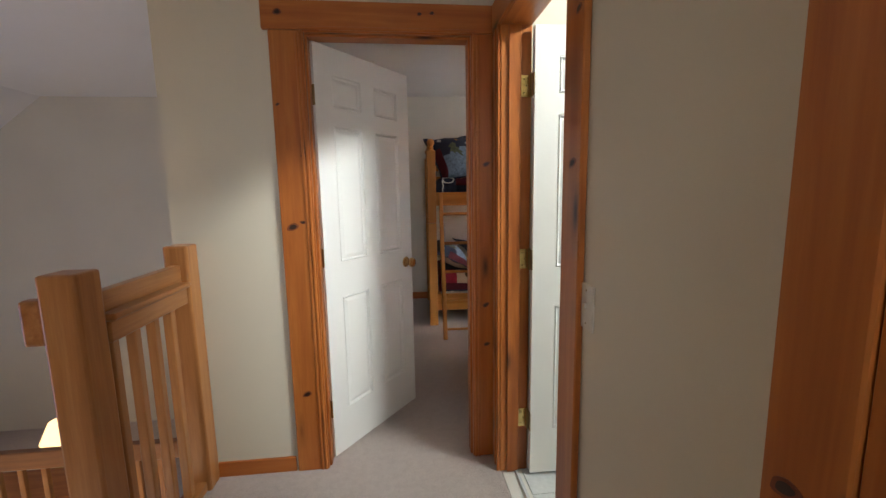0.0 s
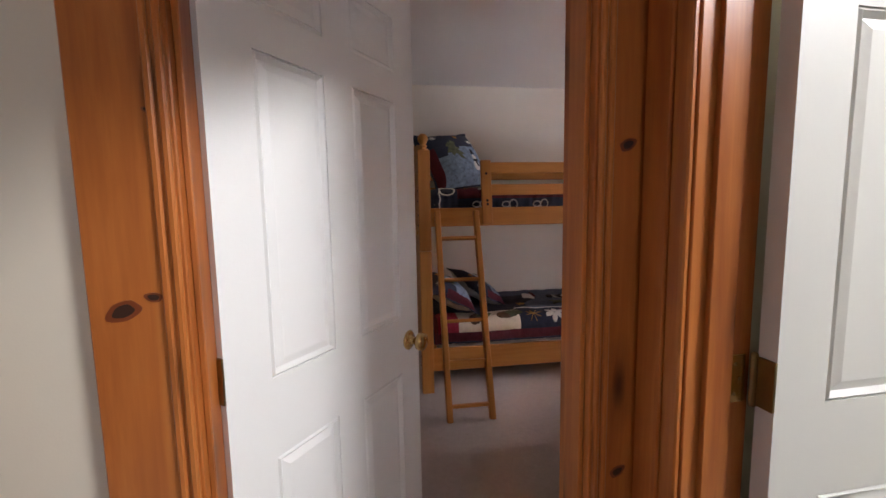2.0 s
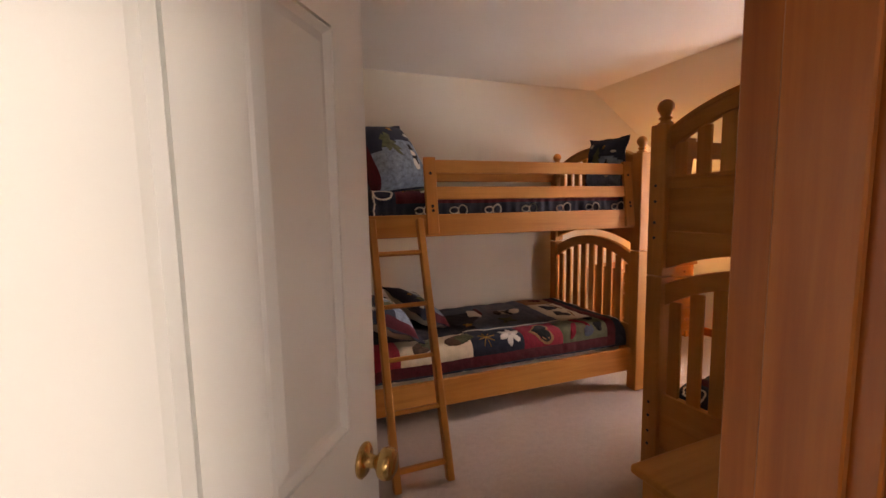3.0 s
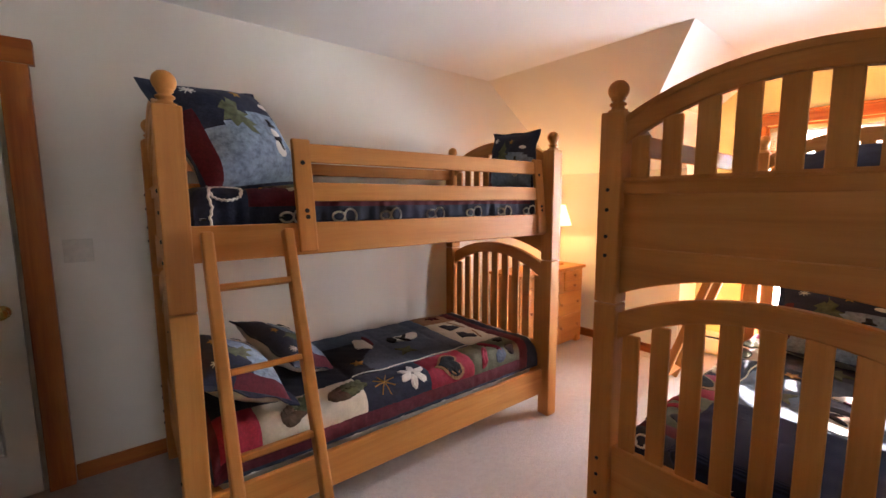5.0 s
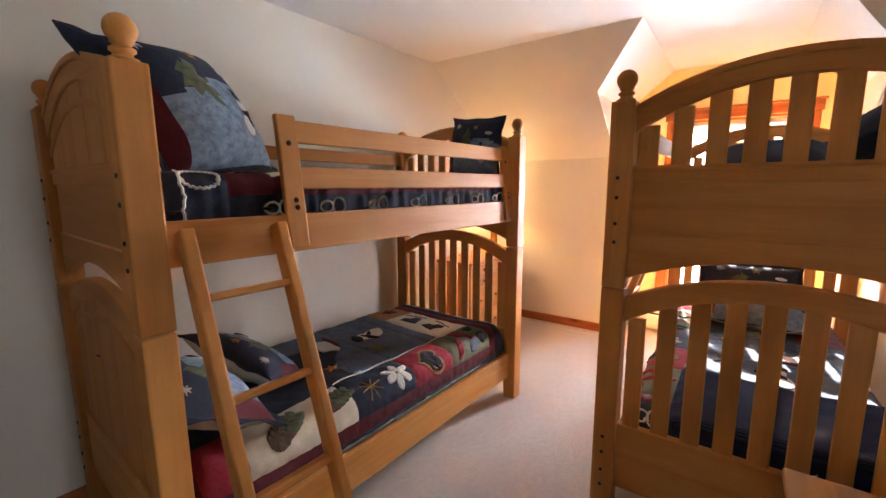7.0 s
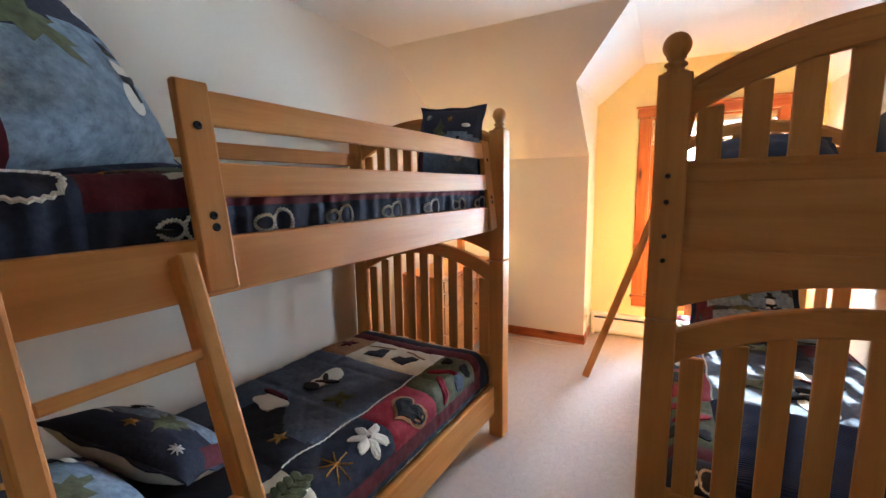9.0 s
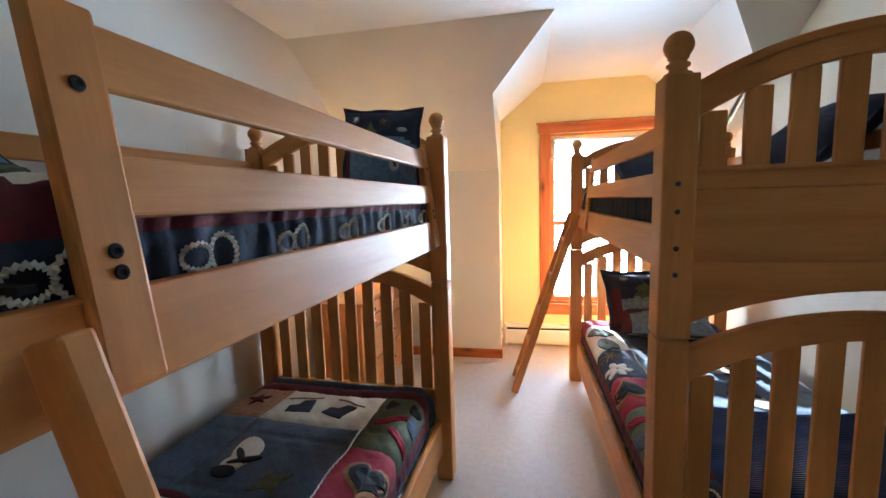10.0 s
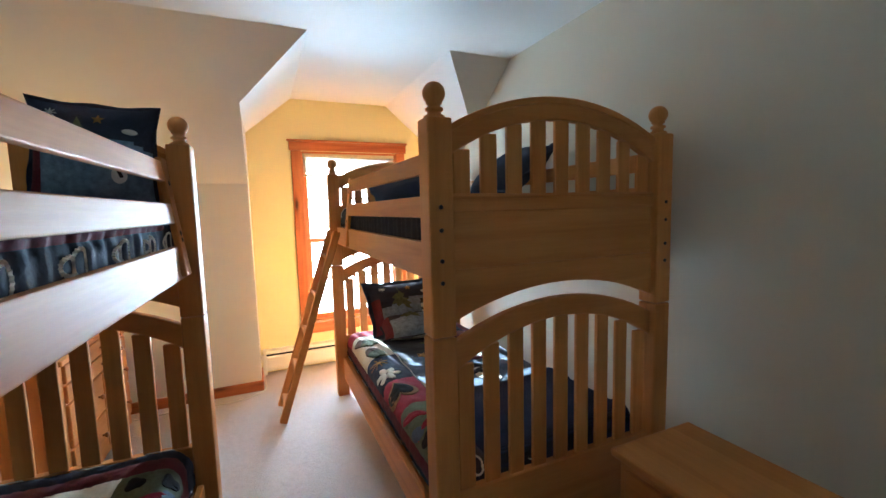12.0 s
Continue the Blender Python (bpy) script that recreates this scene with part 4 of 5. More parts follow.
# ---- bedding ----
NAVY = cloth("navy_cotton", (0.018, 0.024, 0.050), 0.3, 90, quilted=0.35)
NAVY2 = cloth("dark_navy_cotton", (0.012, 0.014, 0.028), 0.3, 90, quilted=0.3)
BURG = cloth("burgundy_cotton", (0.10, 0.008, 0.018), 0.3, 90, quilted=0.3)
RED = cloth("red_cotton", (0.30, 0.015, 0.04), 0.25, 90, quilted=0.3)
CREAM = cloth("cream_cotton", (0.66, 0.60, 0.48), 0.08, 90, quilted=0.25)
GREY = cloth("grey_blue_cotton", (0.085, 0.112, 0.165), 0.3, 70, quilted=0.35)
DENIM = cloth("mottled_denim", (0.20, 0.27, 0.36), 0.45, 38, quilted=0.2)
GREEN = cloth("sage_cotton", (0.13, 0.14, 0.085), 0.3, 80, quilted=0.3)
BROWN = cloth("tan_cotton", (0.30, 0.15, 0.07), 0.3, 80, quilted=0.3)
WHITE = cloth("white_applique", (0.74, 0.72, 0.66), 0.08, 120)
BLACK = cloth("black_applique", (0.008, 0.008, 0.011), 0.3, 120)
PINEG = cloth("pine_green_applique", (0.10, 0.115, 0.06), 0.5, 30)
CONE = cloth("pinecone_applique", (0.11, 0.065, 0.04), 0.45, 40)
GOLD = cloth("gold_applique", (0.42, 0.22, 0.05), 0.3, 60)
LINEN = cloth("pillow_linen", (0.62, 0.58, 0.50), 0.08, 90)


def roll(v, half, r):
    """Cloth coordinate to (position, drop) over a rounded edge at +-half."""
    s, a = (1 if v >= 0 else -1), abs(v)
    if a <= half - r:
        return v, 0.0
    a -= half - r
    if a <= r * math.pi / 2:
        return s * (half - r + r * math.sin(a / r)), r - r * math.cos(a / r)
    return s * half, r + a - r * math.pi / 2


def quilt_surface(top, seed, hx=0.955, hy=0.458, r=0.05, ruffle=0.0035):
    off = Vector((seed * 3.1, seed * 1.7, 0))

    def at(u, w, lift=0.0):
        x, dx = roll(u, hx, r)
        y, dy = roll(w, hy, r)
        d = dx + dy
        n = noise.noise(Vector((u * 3, w * 3, 0)) + off) * 0.012 + noise.noise(Vector((u * 11, w * 11, 3)) + off) * 0.005
        z = top + n * (1 if d < 0.02 else 0.4) - d
        gather = 0.0
        if abs(w) > hy - r:
            gather = ruffle * math.sin(u * 95 + 4 * noise.noise(Vector((u * 6, 5, seed)))) * min(1, (abs(w) - hy + r) / 0.05)
            y += (-gather if w < 0 else gather)
        if dy > 0.5 * r:
            y += (-lift if w < 0 else lift)
        elif dx > 0.5 * r:
            x += (lift if u > 0 else -lift)
        else:
            z += lift
        if dy < 0.5 * r and dx < 0.5 * r:
            z += 0.4 * gather
        return Vector((x, y, max(z, top - 0.185)))
    return at


def quilt(m, top, seed, label, b1=-0.53, b2=-0.60, head=-0.99):
    q = thing("quilt", label, "quilt", m, "patchwork quilts")
    high = head > -0.9              # upper bunk
    inner, rc = b1 + 0.255, b1 + 0.12
    at = quilt_surface(top, seed) if high else quilt_surface(top, seed, r=0.07, ruffle=0.0008)
    U = [-1.09, head, head + 0.06, head + 0.16, -0.77, -0.29, 0.09, 0.40, 0.51, 0.785, 0.86, 1.09]
    U = sorted(U)
    W = [-0.70, b2, b1, inner, 0.21, 0.43, 0.50, 0.66]

    def kind(u, w):
        if w < b2 or w > 0.50 or u > 0.86 or u < head:
            return "navy_border", NAVY
        if w < b1 or w > 0.43 or u > 0.785 or u < head + (0.06 if head < -0.9 else 0.16):
            return "burgundy_border", BURG
        if w < inner:
            for lim, nm, ma in ((-0.77, "a", RED), (-0.29, "b", CREAM), (0.09, "c", NAVY), (0.40, "d", RED), (9, "e", GREEN)):
                if u < lim:
                    return "patch_" + nm, ma
        if u > 0.51:
            return ("patch_f", CREAM) if w < 0.21 else ("patch_g", BROWN)
        if w > 0.21:
            return ("patch_h", GREY) if u > -0.36 else ("patch_i", BURG)
        edge = -0.06 + 0.10 * math.sin(w * 9)
        return ("patch_j", GREY) if u > edge else ("patch_k", NAVY2)
    def fine(cuts, step):
        out = []
        for a, b in zip(cuts, cuts[1:]):
            n = max(1, round((b - a) / step))
            out += [a + (b - a) * k / n for k in range(n)]
        return out + [cuts[-1]]
    us, ws = fine(U, 0.0135), fine(W, 0.0135)

    def seam(v, cuts):
        return min(abs(v - c) for c in cuts)
    grid = {}
    for i, u in enumerate(us):
        for j, w in enumerate(ws):
            s = min(seam(u, U), seam(w, W) if abs(w) > 0.2 else 1)
            d = abs(((u + w) / 0.11) % 1 - 0.5) * 0.11
            d2 = abs(((u - w) / 0.11) % 1 - 0.5) * 0.11
            puff = 0.006 * min(1, s / 0.02) - 0.004 * math.exp(-(min(d, d2) / 0.008) ** 2)
            grid[i, j] = at(u, w, puff)
    groups = {}
    for i in range(len(us) - 1):
        for j in range(len(ws) - 1):
            k, ma = kind((us[i] + us[i + 1]) / 2, (ws[j] + ws[j + 1]) / 2)
            groups.setdefault((k, ma), []).append((i, j))
    for (k, ma), cells in groups.items():
        ids, verts, faces = {}, [], []
        for i, j in cells:
            f = []
            for key in ((i, j), (i + 1, j), (i + 1, j + 1), (i, j + 1)):
                if key not in ids:
                    ids[key] = len(verts)
                    verts.append(grid[key])
                f.append(ids[key])
            faces.append(f)
        me = bpy.data.meshes.new(k.rstrip("abcdefghijk").rstrip("_") if k.startswith("patch") else k)
        me.from_pydata(verts, [], faces)
        me.materials.append(ma)
        for p in me.polygons:
            p.use_smooth = True
        o = new(me.name, me)
        o.parent = q

    def shape(name, outline, ma, lift=0.010):
        bm = bmesh.new()
        c = (sum(p[0] for p in outline) / len(outline), sum(p[1] for p in outline) / len(outline))
        mid = bm.verts.new(at(*c, lift + 0.003))
        inner = [bm.verts.new(at(c[0] + (a - c[0]) * 0.6, c[1] + (b - c[1]) * 0.6, lift + 0.003)) for a, b in outline]
        outer = [bm.verts.new(at(a, b, lift)) for a, b in outline]
        skirt = [bm.verts.new(at(a, b, lift - 0.008)) for a, b in outline]
        n = len(outline)
        for k in range(n):
            j = (k + 1) % n
            bm.faces.new((mid, inner[k], inner[j]))
            bm.faces.new((inner[k], outer[k], outer[j], inner[j]))
            bm.faces.new((outer[k], skirt[k], skirt[j], outer[j]))
        bmesh.ops.recalc_face_normals(bm, faces=bm.faces)
        return part(name, bm, ma, q)

    def braid(name, pts, ma, width=0.008, lift=0.011):
        bm = bmesh.new()
        vs = []
        for k, (u, w) in enumerate(pts):
            a, b = pts[max(0, k - 1)], pts[min(len(pts) - 1, k + 1)]
            t = Vector((b[0] - a[0], b[1] - a[1])).normalized()
            wob = 0.22 * width * (1 if k % 2 else -1)
            vs.append([bm.verts.new(at(u - t.y * (s * width / 2 + wob), w + t.x * (s * width / 2 + wob), lift - 0.004 * abs(s))) for s in (-1, 0, 1)])
        for a, b in zip(vs, vs[1:]):
            bm.faces.new((a[0], a[1], b[1], b[0]))
            bm.faces.new((a[1], a[2], b[2], b[1]))
        return part(name, bm, ma, q)

    def star(cx, cy, r1, r2, n, turn=0.0):
        return [(cx + (r1 if k % 2 == 0 else r2) * math.cos(turn + math.pi * k / n), cy + (r1 if k % 2 == 0 else r2) * math.sin(turn + math.pi * k / n)) for k in range(2 * n)]

    def heart(cx, cy, s):
        out = []
        for k in range(28):
            a = 2 * math.pi * k / 28
            out.append((cx + s * (0.0625 * (13 * math.cos(a) - 5 * math.cos(2 * a) - 2 * math.cos(3 * a) - math.cos(4 * a)) + 0.1), cy + s * math.sin(a) ** 3))
        return out

    def blob(cx, cy, rx, ry, wob=0.0, lobes=5, turn=0.0, n=24):
        out = []
        for k in range(n):
            a = 2 * math.pi * k / n
            r = 1 + wob * math.sin(lobes * a)
            x, y = rx * r * math.cos(a), ry * r * math.sin(a)
            out.append((cx + x * math.cos(turn) - y * math.sin(turn), cy + x * math.sin(turn) + y * math.cos(turn)))
        return out
    for k in range(6):
        a = math.pi * k / 3 + 0.3
        shape("snowflake_petal", blob(-0.003 + 0.044 * math.cos(a), rc + 0.044 * math.sin(a), 0.036, 0.019, 0.12, 4, a, 14), WHITE)
    for k in range(4):
        a = math.pi * k / 4 + 0.2
        braid("stitched_star", [(-0.175 + t * 0.06 * math.cos(a), rc - 0.005 + t * 0.06 * math.sin(a)) for t in (-1, -0.5, 0, 0.5, 1)], GOLD, 0.005)
    shape("heart_edge", heart(0.235, rc - 0.008, 0.100), BROWN, 0.009)
    shape("heart", heart(0.235, rc - 0.008, 0.076), BLACK, 0.014)
    for cx, cy, t in ((-0.60, rc + 0.01, 0.6), (-0.37, rc + 0.02, 0.2)):
        for k in range(7):
            v = (k - 3) / 3
            ca, sa = math.cos(t), math.sin(t)
            for s in (-1, 1):
                px, py = v * 0.075, s * 0.028 * (1 - 0.5 * v * v)
                shape("pinecone_scale", blob(cx + px * ca - py * sa, cy + px * sa + py * ca, 0.032, 0.017, 0.1, 3, t + s * 0.9, 12), CONE if k < 3 else PINEG, 0.010 + 0.001 * k)
    for cy, t in ((0.08, 0.25), (-0.11, -0.35)):
        ca, sa = math.cos(t), math.sin(t)
        sk = [(-0.055, -0.05), (-0.055, 0.06), (0.0, 0.058), (0.01, 0.02), (0.05, 0.0), (0.055, -0.05)]
        shape("skate", [(0.64 + x * ca - y * sa, cy + x * sa + y * ca) for x, y in sk], NAVY2)
        braid("skate_blade", [(0.64 + (0.075) * ca - y * sa, cy + 0.075 * sa + y * ca) for y in (-0.08, -0.03, 0.02, 0.08)], BROWN, 0.014)
    shape("patch_star", star(0.66, 0.32, 0.055, 0.024, 5, 0.3), BURG)
    shape("snowman_body", blob(0.29, 0.09, 0.085, 0.055, 0.05, 3, 0.4), WHITE)
    shape("snowman_body", blob(0.21, 0.09, 0.045, 0.04), WHITE, 0.013)
    shape("scarf", blob(0.23, 0.055, 0.014, 0.06, 0, 3, 0.5), BLACK, 0.018)
    shape("scarf", blob(0.255, 0.09, 0.05, 0.013, 0, 3, 0.8), BLACK, 0.019)
    shape("hat", blob(0.165, 0.09, 0.028, 0.045), BLACK, 0.016)
    shape("tree", star(0.15, -0.11, 0.075, 0.03, 4, 0.7), PINEG)
    shape("cabin", blob(-0.02, 0.14, 0.055, 0.085, 0.15, 4), WHITE)
    shape("cabin_roof", blob(0.03, 0.17, 0.016, 0.08), BURG, 0.014)
    shape("gold_star", star(-0.18, -0.12, 0.04, 0.017, 5, 0.1), GOLD)
    shape("tree", star(-0.37, 0.02, 0.09, 0.035, 5, 0.4), PINEG)
    for cx, cy in ((0.71, rc + 0.075), (0.71, rc - 0.035)):
        shape("mitten", blob(cx, cy, 0.034, 0.028, 0.2, 3), BLACK)
    shape("ribbon", blob(0.60, rc + 0.03, 0.018, 0.10, 0.15, 3, 0.5), RED)
    shape("ribbon", blob(0.50, rc - 0.03, 0.02, 0.075, 0.1, 2, -0.5), RED)
    shape("ribbon", blob(0.62, rc - 0.06, 0.045, 0.03, 0.1, 2, 0.3), GREY)
    braid("rope_line", [(-0.29 + 0.0132 * k, inner - 0.002 + 0.004 * math.sin(k * 0.35)) for k in range(61)], WHITE, 0.007)

    # rope loops on the navy border
    def loop(u0, w0, du, s, flip):
        return [(u0 + du * (0.5 - 0.5 * math.cos(2 * math.pi * k / 40)) * s, w0 + flip * (0.026 + 0.006 * s) * math.sin(2 * math.pi * k / 40)) for k in range(41)]
    if high:
        # rope trim running down the border at the head, with one loop above it
        braid("rope_line", [(-0.90 + 0.004 * math.sin(k), b2 - 0.10 + 0.0125 * k) for k in range(17)], WHITE, 0.010)
        braid("rope_loop", [(-0.845 + 0.055 * math.cos(a), b2 + 0.06 + 0.034 * math.sin(a)) for a in [math.pi * k / 20 for k in range(41)]], WHITE, 0.010)
    for k in range(1 if high else 0, 8):
        u = -0.86 + 0.245 * k + 0.02 * math.sin(5 * k + seed)
        for s in (-1, 1):
            braid("rope_loop", loop(u, b2 - 0.045, 0.056, s, 1), WHITE, 0.0085)
    for k in range(4):
        w = -0.36 + 0.24 * k
        for s in (-1, 1):
            braid("rope_loop", [(0.945 + (b - w), w + (a - 1.0)) for a, b in loop(1.0, w, 0.05, s, 1)], WHITE, 0.008)
    return q


MAT = cloth("mattress_ticking", (0.6, 0.58, 0.52), 0.05, 90)
for P_ in (A_POSE, B_POSE):
    for z, nm in ((0.272, "lower"), (1.257, "upper")):
        mt = tagged(part("mattress", boxes((-0.935, 0.935, -0.44, 0.44, z, z + 0.20), bevel=0.04, segs=3), MAT, None, "", True), "white twin mattress hidden beneath the quilt", "mattress", "mattresses")
        mt.matrix_world = P_
quilt(A_POSE, 0.520, 1.0, "patchwork winter quilt in navy, burgundy and cream blocks")
quilt(A_POSE, 1.482, 2.0, "patchwork winter quilt in navy and burgundy on the upper bunk", -0.435, -0.505, -0.77)
quilt(B_POSE, 0.520, 3.0, "sunlit patchwork winter quilt in navy, red and cream")
quilt(B_POSE, 1.482, 4.0, "navy patchwork quilt on the upper bunk by the window", -0.36, -0.40, -0.66)

# ribbed navy blanket over the foot of the lower bunk by the window
RIB, nt, b = mat("ribbed_navy_blanket")
v = coords(nt)
wv = nt.nodes.new("ShaderNodeTexWave")
wv.inputs["Scale"].default_value, wv.inputs["Distortion"].default_value = 34, 1.2
wv.bands_direction = 'X'
nt.links.new(v, wv.inputs["Vector"])
nt.links.new(ramp(nt, wv.outputs["Fac"], [(0.1, (0.008, 0.013, 0.045)), (0.9, (0.017, 0.027, 0.085))]), b.inputs["Base Color"])
b.inputs["Roughness"].default_value = 0.95
b.inputs["Sheen Weight"].default_value = 0.05
b.inputs["Specular IOR Level"].default_value = 0.1
bump(nt, b, wv.outputs["Fac"], 0.5, 0.01)
at = quilt_surface(0.552, 7.0, 0.962, 0.466)
us = [0.40 + 0.015 * k for k in range(45)]
ws = [-0.29 + 0.015 * k for k in range(61)]
bm = bmesh.new()
vs = {}
for i, u in enumerate(us):
    for j, w in enumerate(ws):
        uu = u + 0.03 * math.sin(w * 9) + 0.05 * max(0, 0.1 - w)
        e = min((u - us[0]), (w - ws[0]))
        vs[i, j] = bm.verts.new(at(uu, w, -0.028 * math.exp(-e / 0.012) + 0.006 * math.sin(u * 50) * math.sin(w * 3)))
for i in range(len(us) - 1):
    for j in range(len(ws) - 1):
        bm.faces.new((vs[i, j], vs[i + 1, j], vs[i + 1, j + 1], vs[i, j + 1]))
bl = tagged(part("blanket", bm, RIB, None, "", True), "dark navy ribbed blanket folded over the quilt", "blanket")
bl.matrix_world = B_POSE


def pillow(m, w, h, t, label, design="winter", flange=0.03):
    """Cushion in its own xy plane, front towards +z."""
    p = thing("pillow", label, "pillow", m, "bed pillows")
    N = 26

    def at(u, v, side, lift=0.0):
        fu, fv = max(0, 1 - abs(u) ** 2.6), max(0, 1 - abs(v) ** 2.6)
        z = side * (t / 2) * (fu * fv) ** 0.55
        pinch = 1 - 0.07 * (1 - fu * 0.9) * (1 - abs(v) ** 4) - 0.0
        pv = 1 - 0.07 * (1 - fv * 0.9) * (1 - abs(u) ** 4)
        z += 0.012 * noise.noise(Vector((u * 2.3, v * 2.3, side + w * 9)))* (fu * fv) ** 0.4
        z += 0.004 * noise.noise(Vector((u * 7, v * 7, side + h * 5))) * (fu * fv) ** 0.4
        return Vector((u * w / 2 * pinch, v * h / 2 * pv, z + side * lift))

    def region(u, v, side):
        if side < 0:
            return 4
        if design == "plain":
            return 0
        if (u < -0.74 and v < 0.3) or v < -0.985:
            return 2
        hill = 0.10 + 0.16 * math.sin(u * 3.1 + 0.4)
        return 1 if v < hill else 0
    mats = [NAVY, DENIM, BURG, WHITE, LINEN if design != "plain" else NAVY]
    names = ["night_panel", "snow_panel", "border", "x", "back"]
    for r in (0, 1, 2, 4):
        side = -1 if r == 4 else 1
        ids, verts, faces = {}, [], []
        for i in range(N):
            for j in range(N):
                cu, cv = -1 + (2 * i + 1) / N, -1 + (2 * j + 1) / N
                if region(cu, cv, side) != r:
                    continue
                f = []
                for a, b in ((i, j), (i + 1, j), (i + 1, j + 1), (i, j + 1)):
                    if (a, b) not in ids:
                        ids[a, b] = len(verts)
                        verts.append(at(-1 + 2 * a / N, -1 + 2 * b / N, side))
                    f.append(ids[a, b])
                faces.append(f if side > 0 else f[::-1])
        if faces:
            me = bpy.data.meshes.new(names[r])
            me.from_pydata(verts, [], faces)
            me.materials.append(mats[r])
            for pl in me.polygons:
                pl.use_smooth = True
            o = new(names[r], me)
            o.parent = p
    # flat flange round the seam
    bm = bmesh.new()
    edge = [(-1 + 2 * k / 12, -1) for k in range(12)] + [(1, -1 + 2 * k / 12) for k in range(12)] + [(1 - 2 * k / 12, 1) for k in range(12)] + [(-1, 1 - 2 * k / 12) for k in range(12)]
    rings = []
    for grow, dz in ((0.0, 0.002), (1.0, 0.002 + 0.0), (1.0, -0.003), (0.0, -0.003)):
        rings.append([bm.verts.new(at(u, v, 1) * 1.0 + Vector((flange * grow * u, flange * grow * v, dz + 0.010 * grow * math.sin(k * 1.3)))) for k, (u, v) in enumerate(edge)])
    for a, b in zip(rings, rings[1:]):
        for k in range(len(edge)):
            j = (k + 1) % len(edge)
            bm.faces.new((a[k], b[k], b[j], a[j]))
    bmesh.ops.recalc_face_normals(bm, faces=bm.faces)
    part("flange", bm, NAVY, p)

    def shape(name, pts, ma, lift=0.004):
        bm = bmesh.new()
        c = (sum(a for a, _ in pts) / len(pts), sum(b for _, b in pts) / len(pts))
        mid = bm.verts.new(at(*c, 1, lift + 0.002))
        inn = [bm.verts.new(at(c[0] + 0.55 * (a - c[0]), c[1] + 0.55 * (b - c[1]), 1, lift + 0.002)) for a, b in pts]
        out = [bm.verts.new(at(a, b, 1, lift - 0.002)) for a, b in pts]
        for k in range(len(pts)):
            j = (k + 1) % len(pts)
            bm.faces.new((mid, inn[k], inn[j]))
            bm.faces.new((inn[k], out[k], out[j], inn[j]))
        bmesh.ops.recalc_face_normals(bm, faces=bm.faces)
        part(name, bm, ma, p, "", True)
    if design == "winter":
        def ell(cx, cy, rx, ry, n=18):
            return [(cx + rx * math.cos(2 * math.pi * k / n), cy + ry * math.sin(2 * math.pi * k / n)) for k in range(n)]
        shape("tree", [(-0.20, 0.66), (-0.10, 0.42), (-0.02, 0.38), (-0.09, 0.24), (0.08, 0.14), (-0.02, 0.10), (0.12, -0.08), (0.02, -0.10), (0.08, -0.28), (-0.06, -0.22), (-0.16, -0.04), (-0.30, -0.14), (-0.34, 0.02), (-0.46, 0.0), (-0.34, 0.2), (-0.42, 0.26), (-0.28, 0.40)], PINEG)
        shape("snowman", ell(0.46, -0.48, 0.13, 0.17), WHITE, 0.005)
        shape("snowman", ell(0.44, -0.22, 0.09, 0.11), WHITE, 0.007)
        shape("scarf", [(0.34, -0.30), (0.56, -0.27), (0.56, -0.34), (0.48, -0.36), (0.54, -0.52), (0.48, -0.54), (0.42, -0.38), (0.34, -0.38)], BLACK, 0.010)
        shape("hat", [(0.33, -0.12), (0.56, -0.10), (0.56, -0.05), (0.50, -0.06), (0.48, 0.09), (0.38, 0.08), (0.39, -0.07), (0.33, -0.07)], BLACK, 0.010)
        st = [((0.115 if k % 2 == 0 else 0.05) * math.cos(k * math.pi / 5 + 0.3) + 0.12, (0.115 if k % 2 == 0 else 0.05) * math.sin(k * math.pi / 5 + 0.3) + 0.62) for k in range(10)]
        shape("star", st, GOLD)
        shape("moon", ell(0.62, 0.42, 0.13, 0.06), WHITE)
        for k in range(4):
            a = k * math.pi / 4
            shape("stitched_flake", [(-0.62 + 0.11 * math.cos(a) - 0.008 * math.sin(a), 0.70 + 0.11 * math.sin(a) + 0.008 * math.cos(a)), (-0.62 - 0.11 * math.cos(a) - 0.008 * math.sin(a), 0.70 - 0.11 * math.sin(a) + 0.008 * math.cos(a)), (-0.62 - 0.11 * math.cos(a) + 0.008 * math.sin(a), 0.70 - 0.11 * math.sin(a) - 0.008 * math.cos(a)), (-0.62 + 0.11 * math.cos(a) + 0.008 * math.sin(a), 0.70 + 0.11 * math.sin(a) - 0.008 * math.cos(a))], WHITE)
    return p


def frame_of(centre, right, up):
    r = Vector(right).normalized()
    u = Vector(up)
    u = (u - r * u.dot(r)).normalized()
    n = r.cross(u)
    m = Matrix((r, u, n)).transposed().to_4x4()
    m.translation = centre
    return m


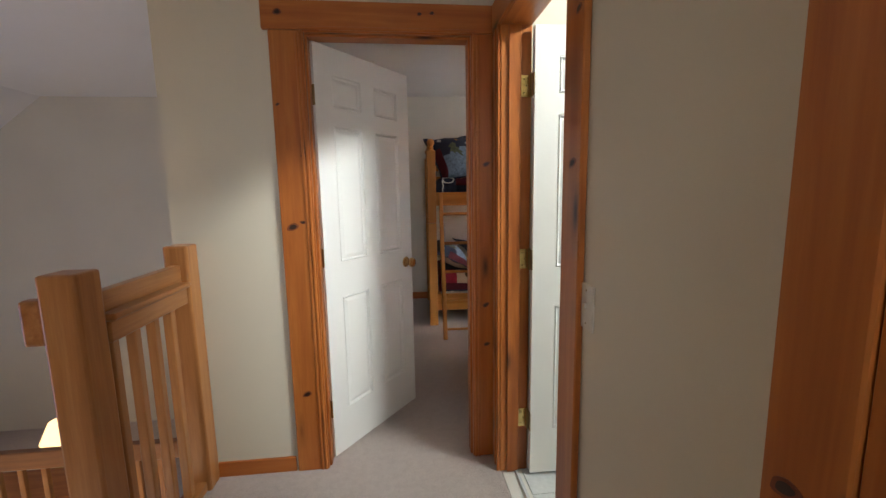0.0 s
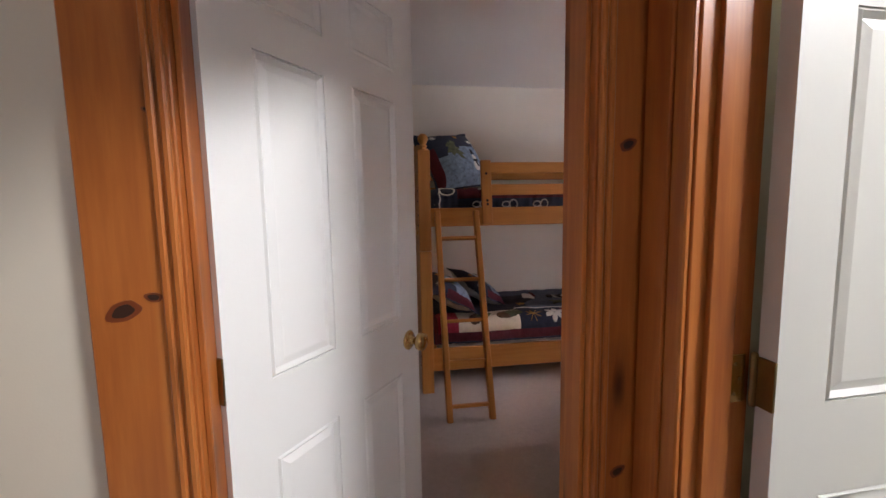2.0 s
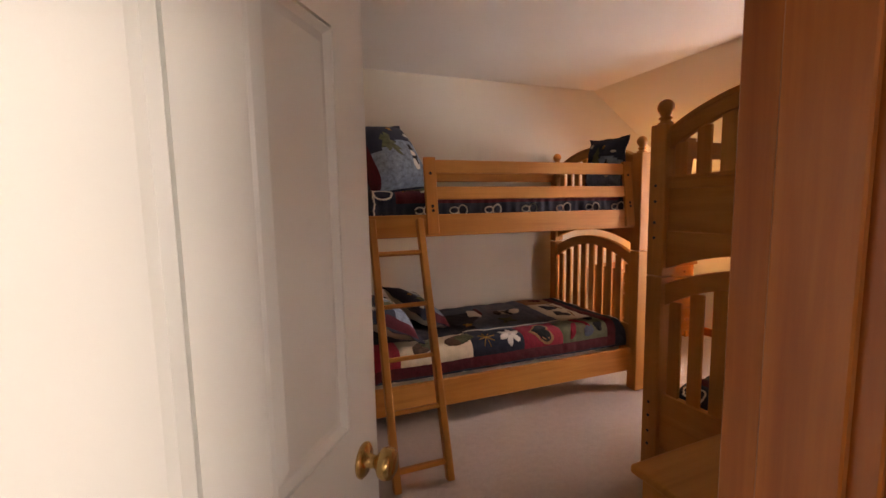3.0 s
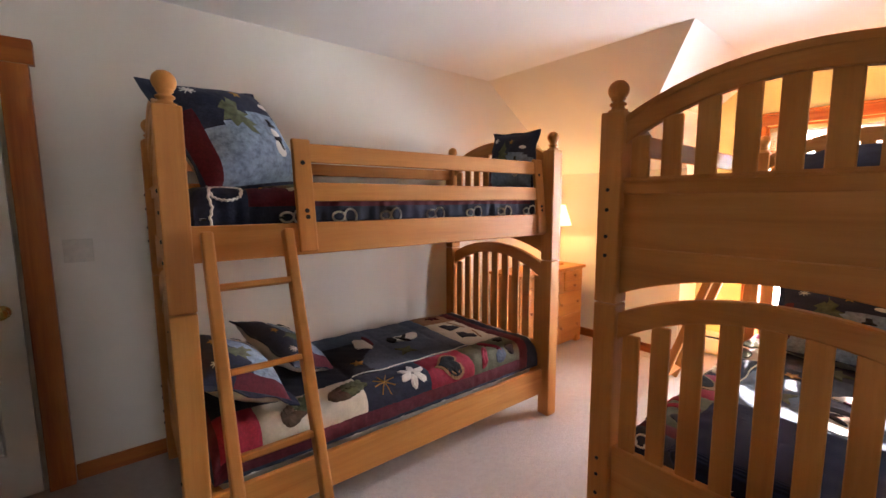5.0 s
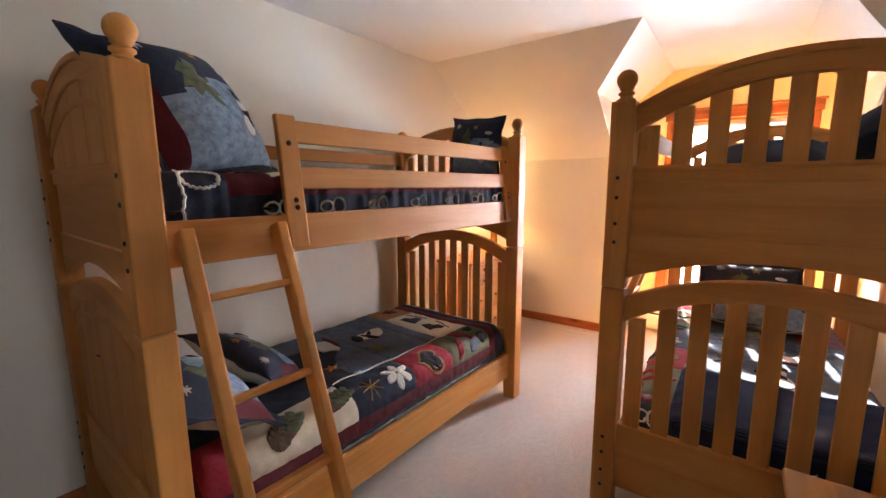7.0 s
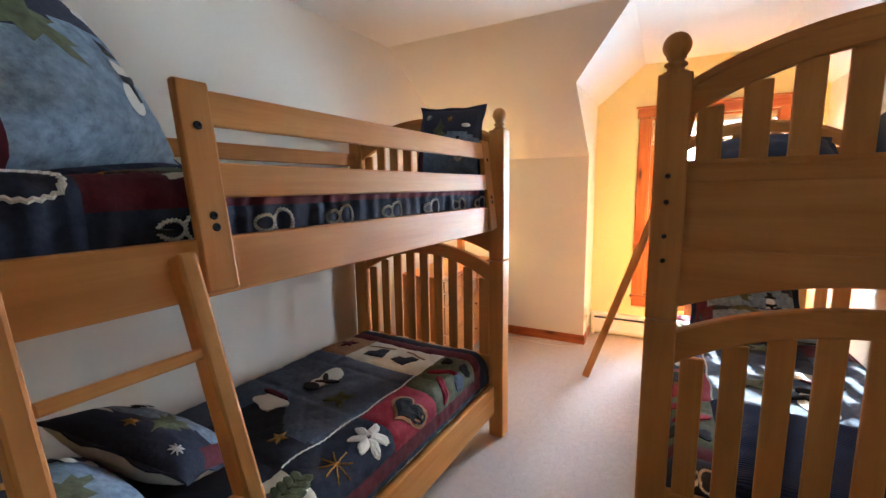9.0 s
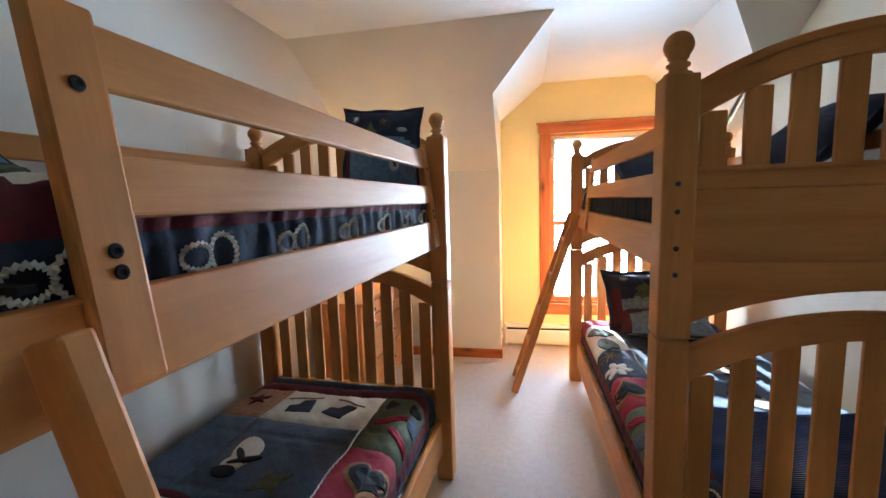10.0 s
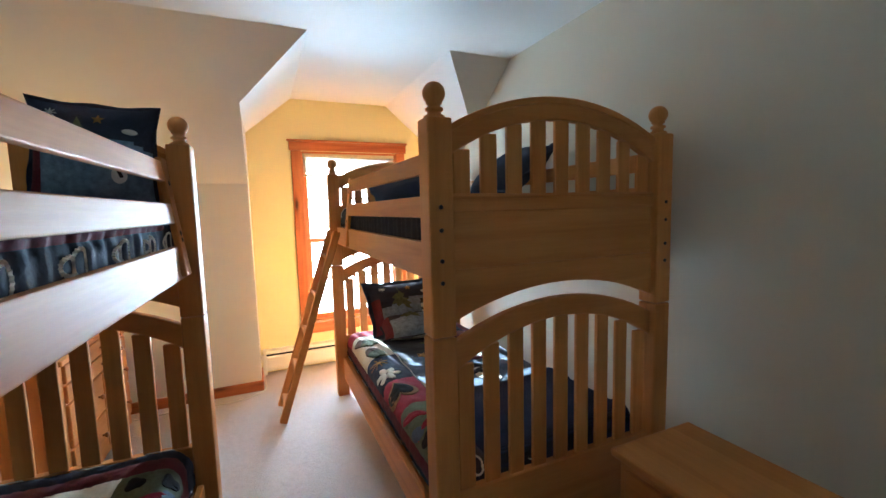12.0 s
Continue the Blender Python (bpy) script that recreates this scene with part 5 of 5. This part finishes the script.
WINTER = "navy and denim winter-scene pillow"
pillow(frame_of((0.55, 4.435, 1.70), (0.39, 0.19, 0.05), (-0.25, 0.14, 0.36)), 0.52, 0.50, 0.25, WINTER + " propped on the upper bunk", flange=0.018)
pillow(frame_of((2.20, 4.265, 1.69), (0.0, -1, -0.05), (0.12, 0, 1)), 0.37, 0.36, 0.13, "small " + WINTER + " at the upper bunk's foot", flange=0.012)
pillow(frame_of((0.49, 4.47, 0.675), (0, 1, 0.12), (-0.82, 0.1, 0.45)), 0.54, 0.40, 0.18, WINTER + " leaning on the headboard")
pillow(frame_of((0.79, 4.63, 0.655), (-0.18, 0.49, 0.17), (-0.62, -0.12, 0.36)), 0.48, 0.36, 0.15, "small " + WINTER + " lying aslant", flange=0.01)
pillow(frame_of((3.37, 2.74, 0.70), (0.06, -1, 0.0), (0.58, 0, 0.80)), 0.56, 0.42, 0.17, "sunlit " + WINTER + " on the lower bunk")
pillow(frame_of((3.22, 2.70, 0.60), (-0.05, -1, 0.0), (0.95, 0, 0.20)), 0.58, 0.40, 0.15, "navy and burgundy winter-scene pillow lying flat on the lower bunk", flange=0.012)
pillow(frame_of((2.42, 2.385, 1.665), (-1, 0.1, 0.0), (0, -0.78, 0.62)), 0.60, 0.38, 0.18, "dark navy pillow on the upper bunk", "plain")
pillow(frame_of((3.27, 2.69, 1.60), (0.0, -1, 0.0), (0.9, 0, 0.43)), 0.60, 0.42, 0.2, "dark navy pillow at the upper bunk's head", "plain")

# ---- outside ----
gm, nt, b = mat("snowy_ground")
nt.links.new(ramp(nt, noise_tex(nt, coords(nt), 0.2, 5), [(0.4, (0.10, 0.10, 0.09)), (0.65, (0.22, 0.23, 0.24))]), b.inputs["Base Color"])
b.inputs["Roughness"].default_value = 0.8
setting("ground", boxes((6.0, 900, -700, 700, -3.2, -3.0)), gm, "pale patchy winter ground outside the window")

# ---- bathroom floor tiles ----
bt = tagged(new("bath_floor"), "white square bathroom floor tiles", "floor", kind="structure")
tm = None
for i in range(6):
    for j in range(8):
        x, y = 0.50 + 0.305 * i, -0.46 + 0.305 * j
        if tm is None:
            tm = part("tile", boxes((0, 0.30, 0, 0.30, -0.006, 0.0), bevel=0.002), M_TILE, bt)
            tm.location = (x, y, 0)
        else:
            again(tm, bt, Matrix.Translation((x, y, 0)))
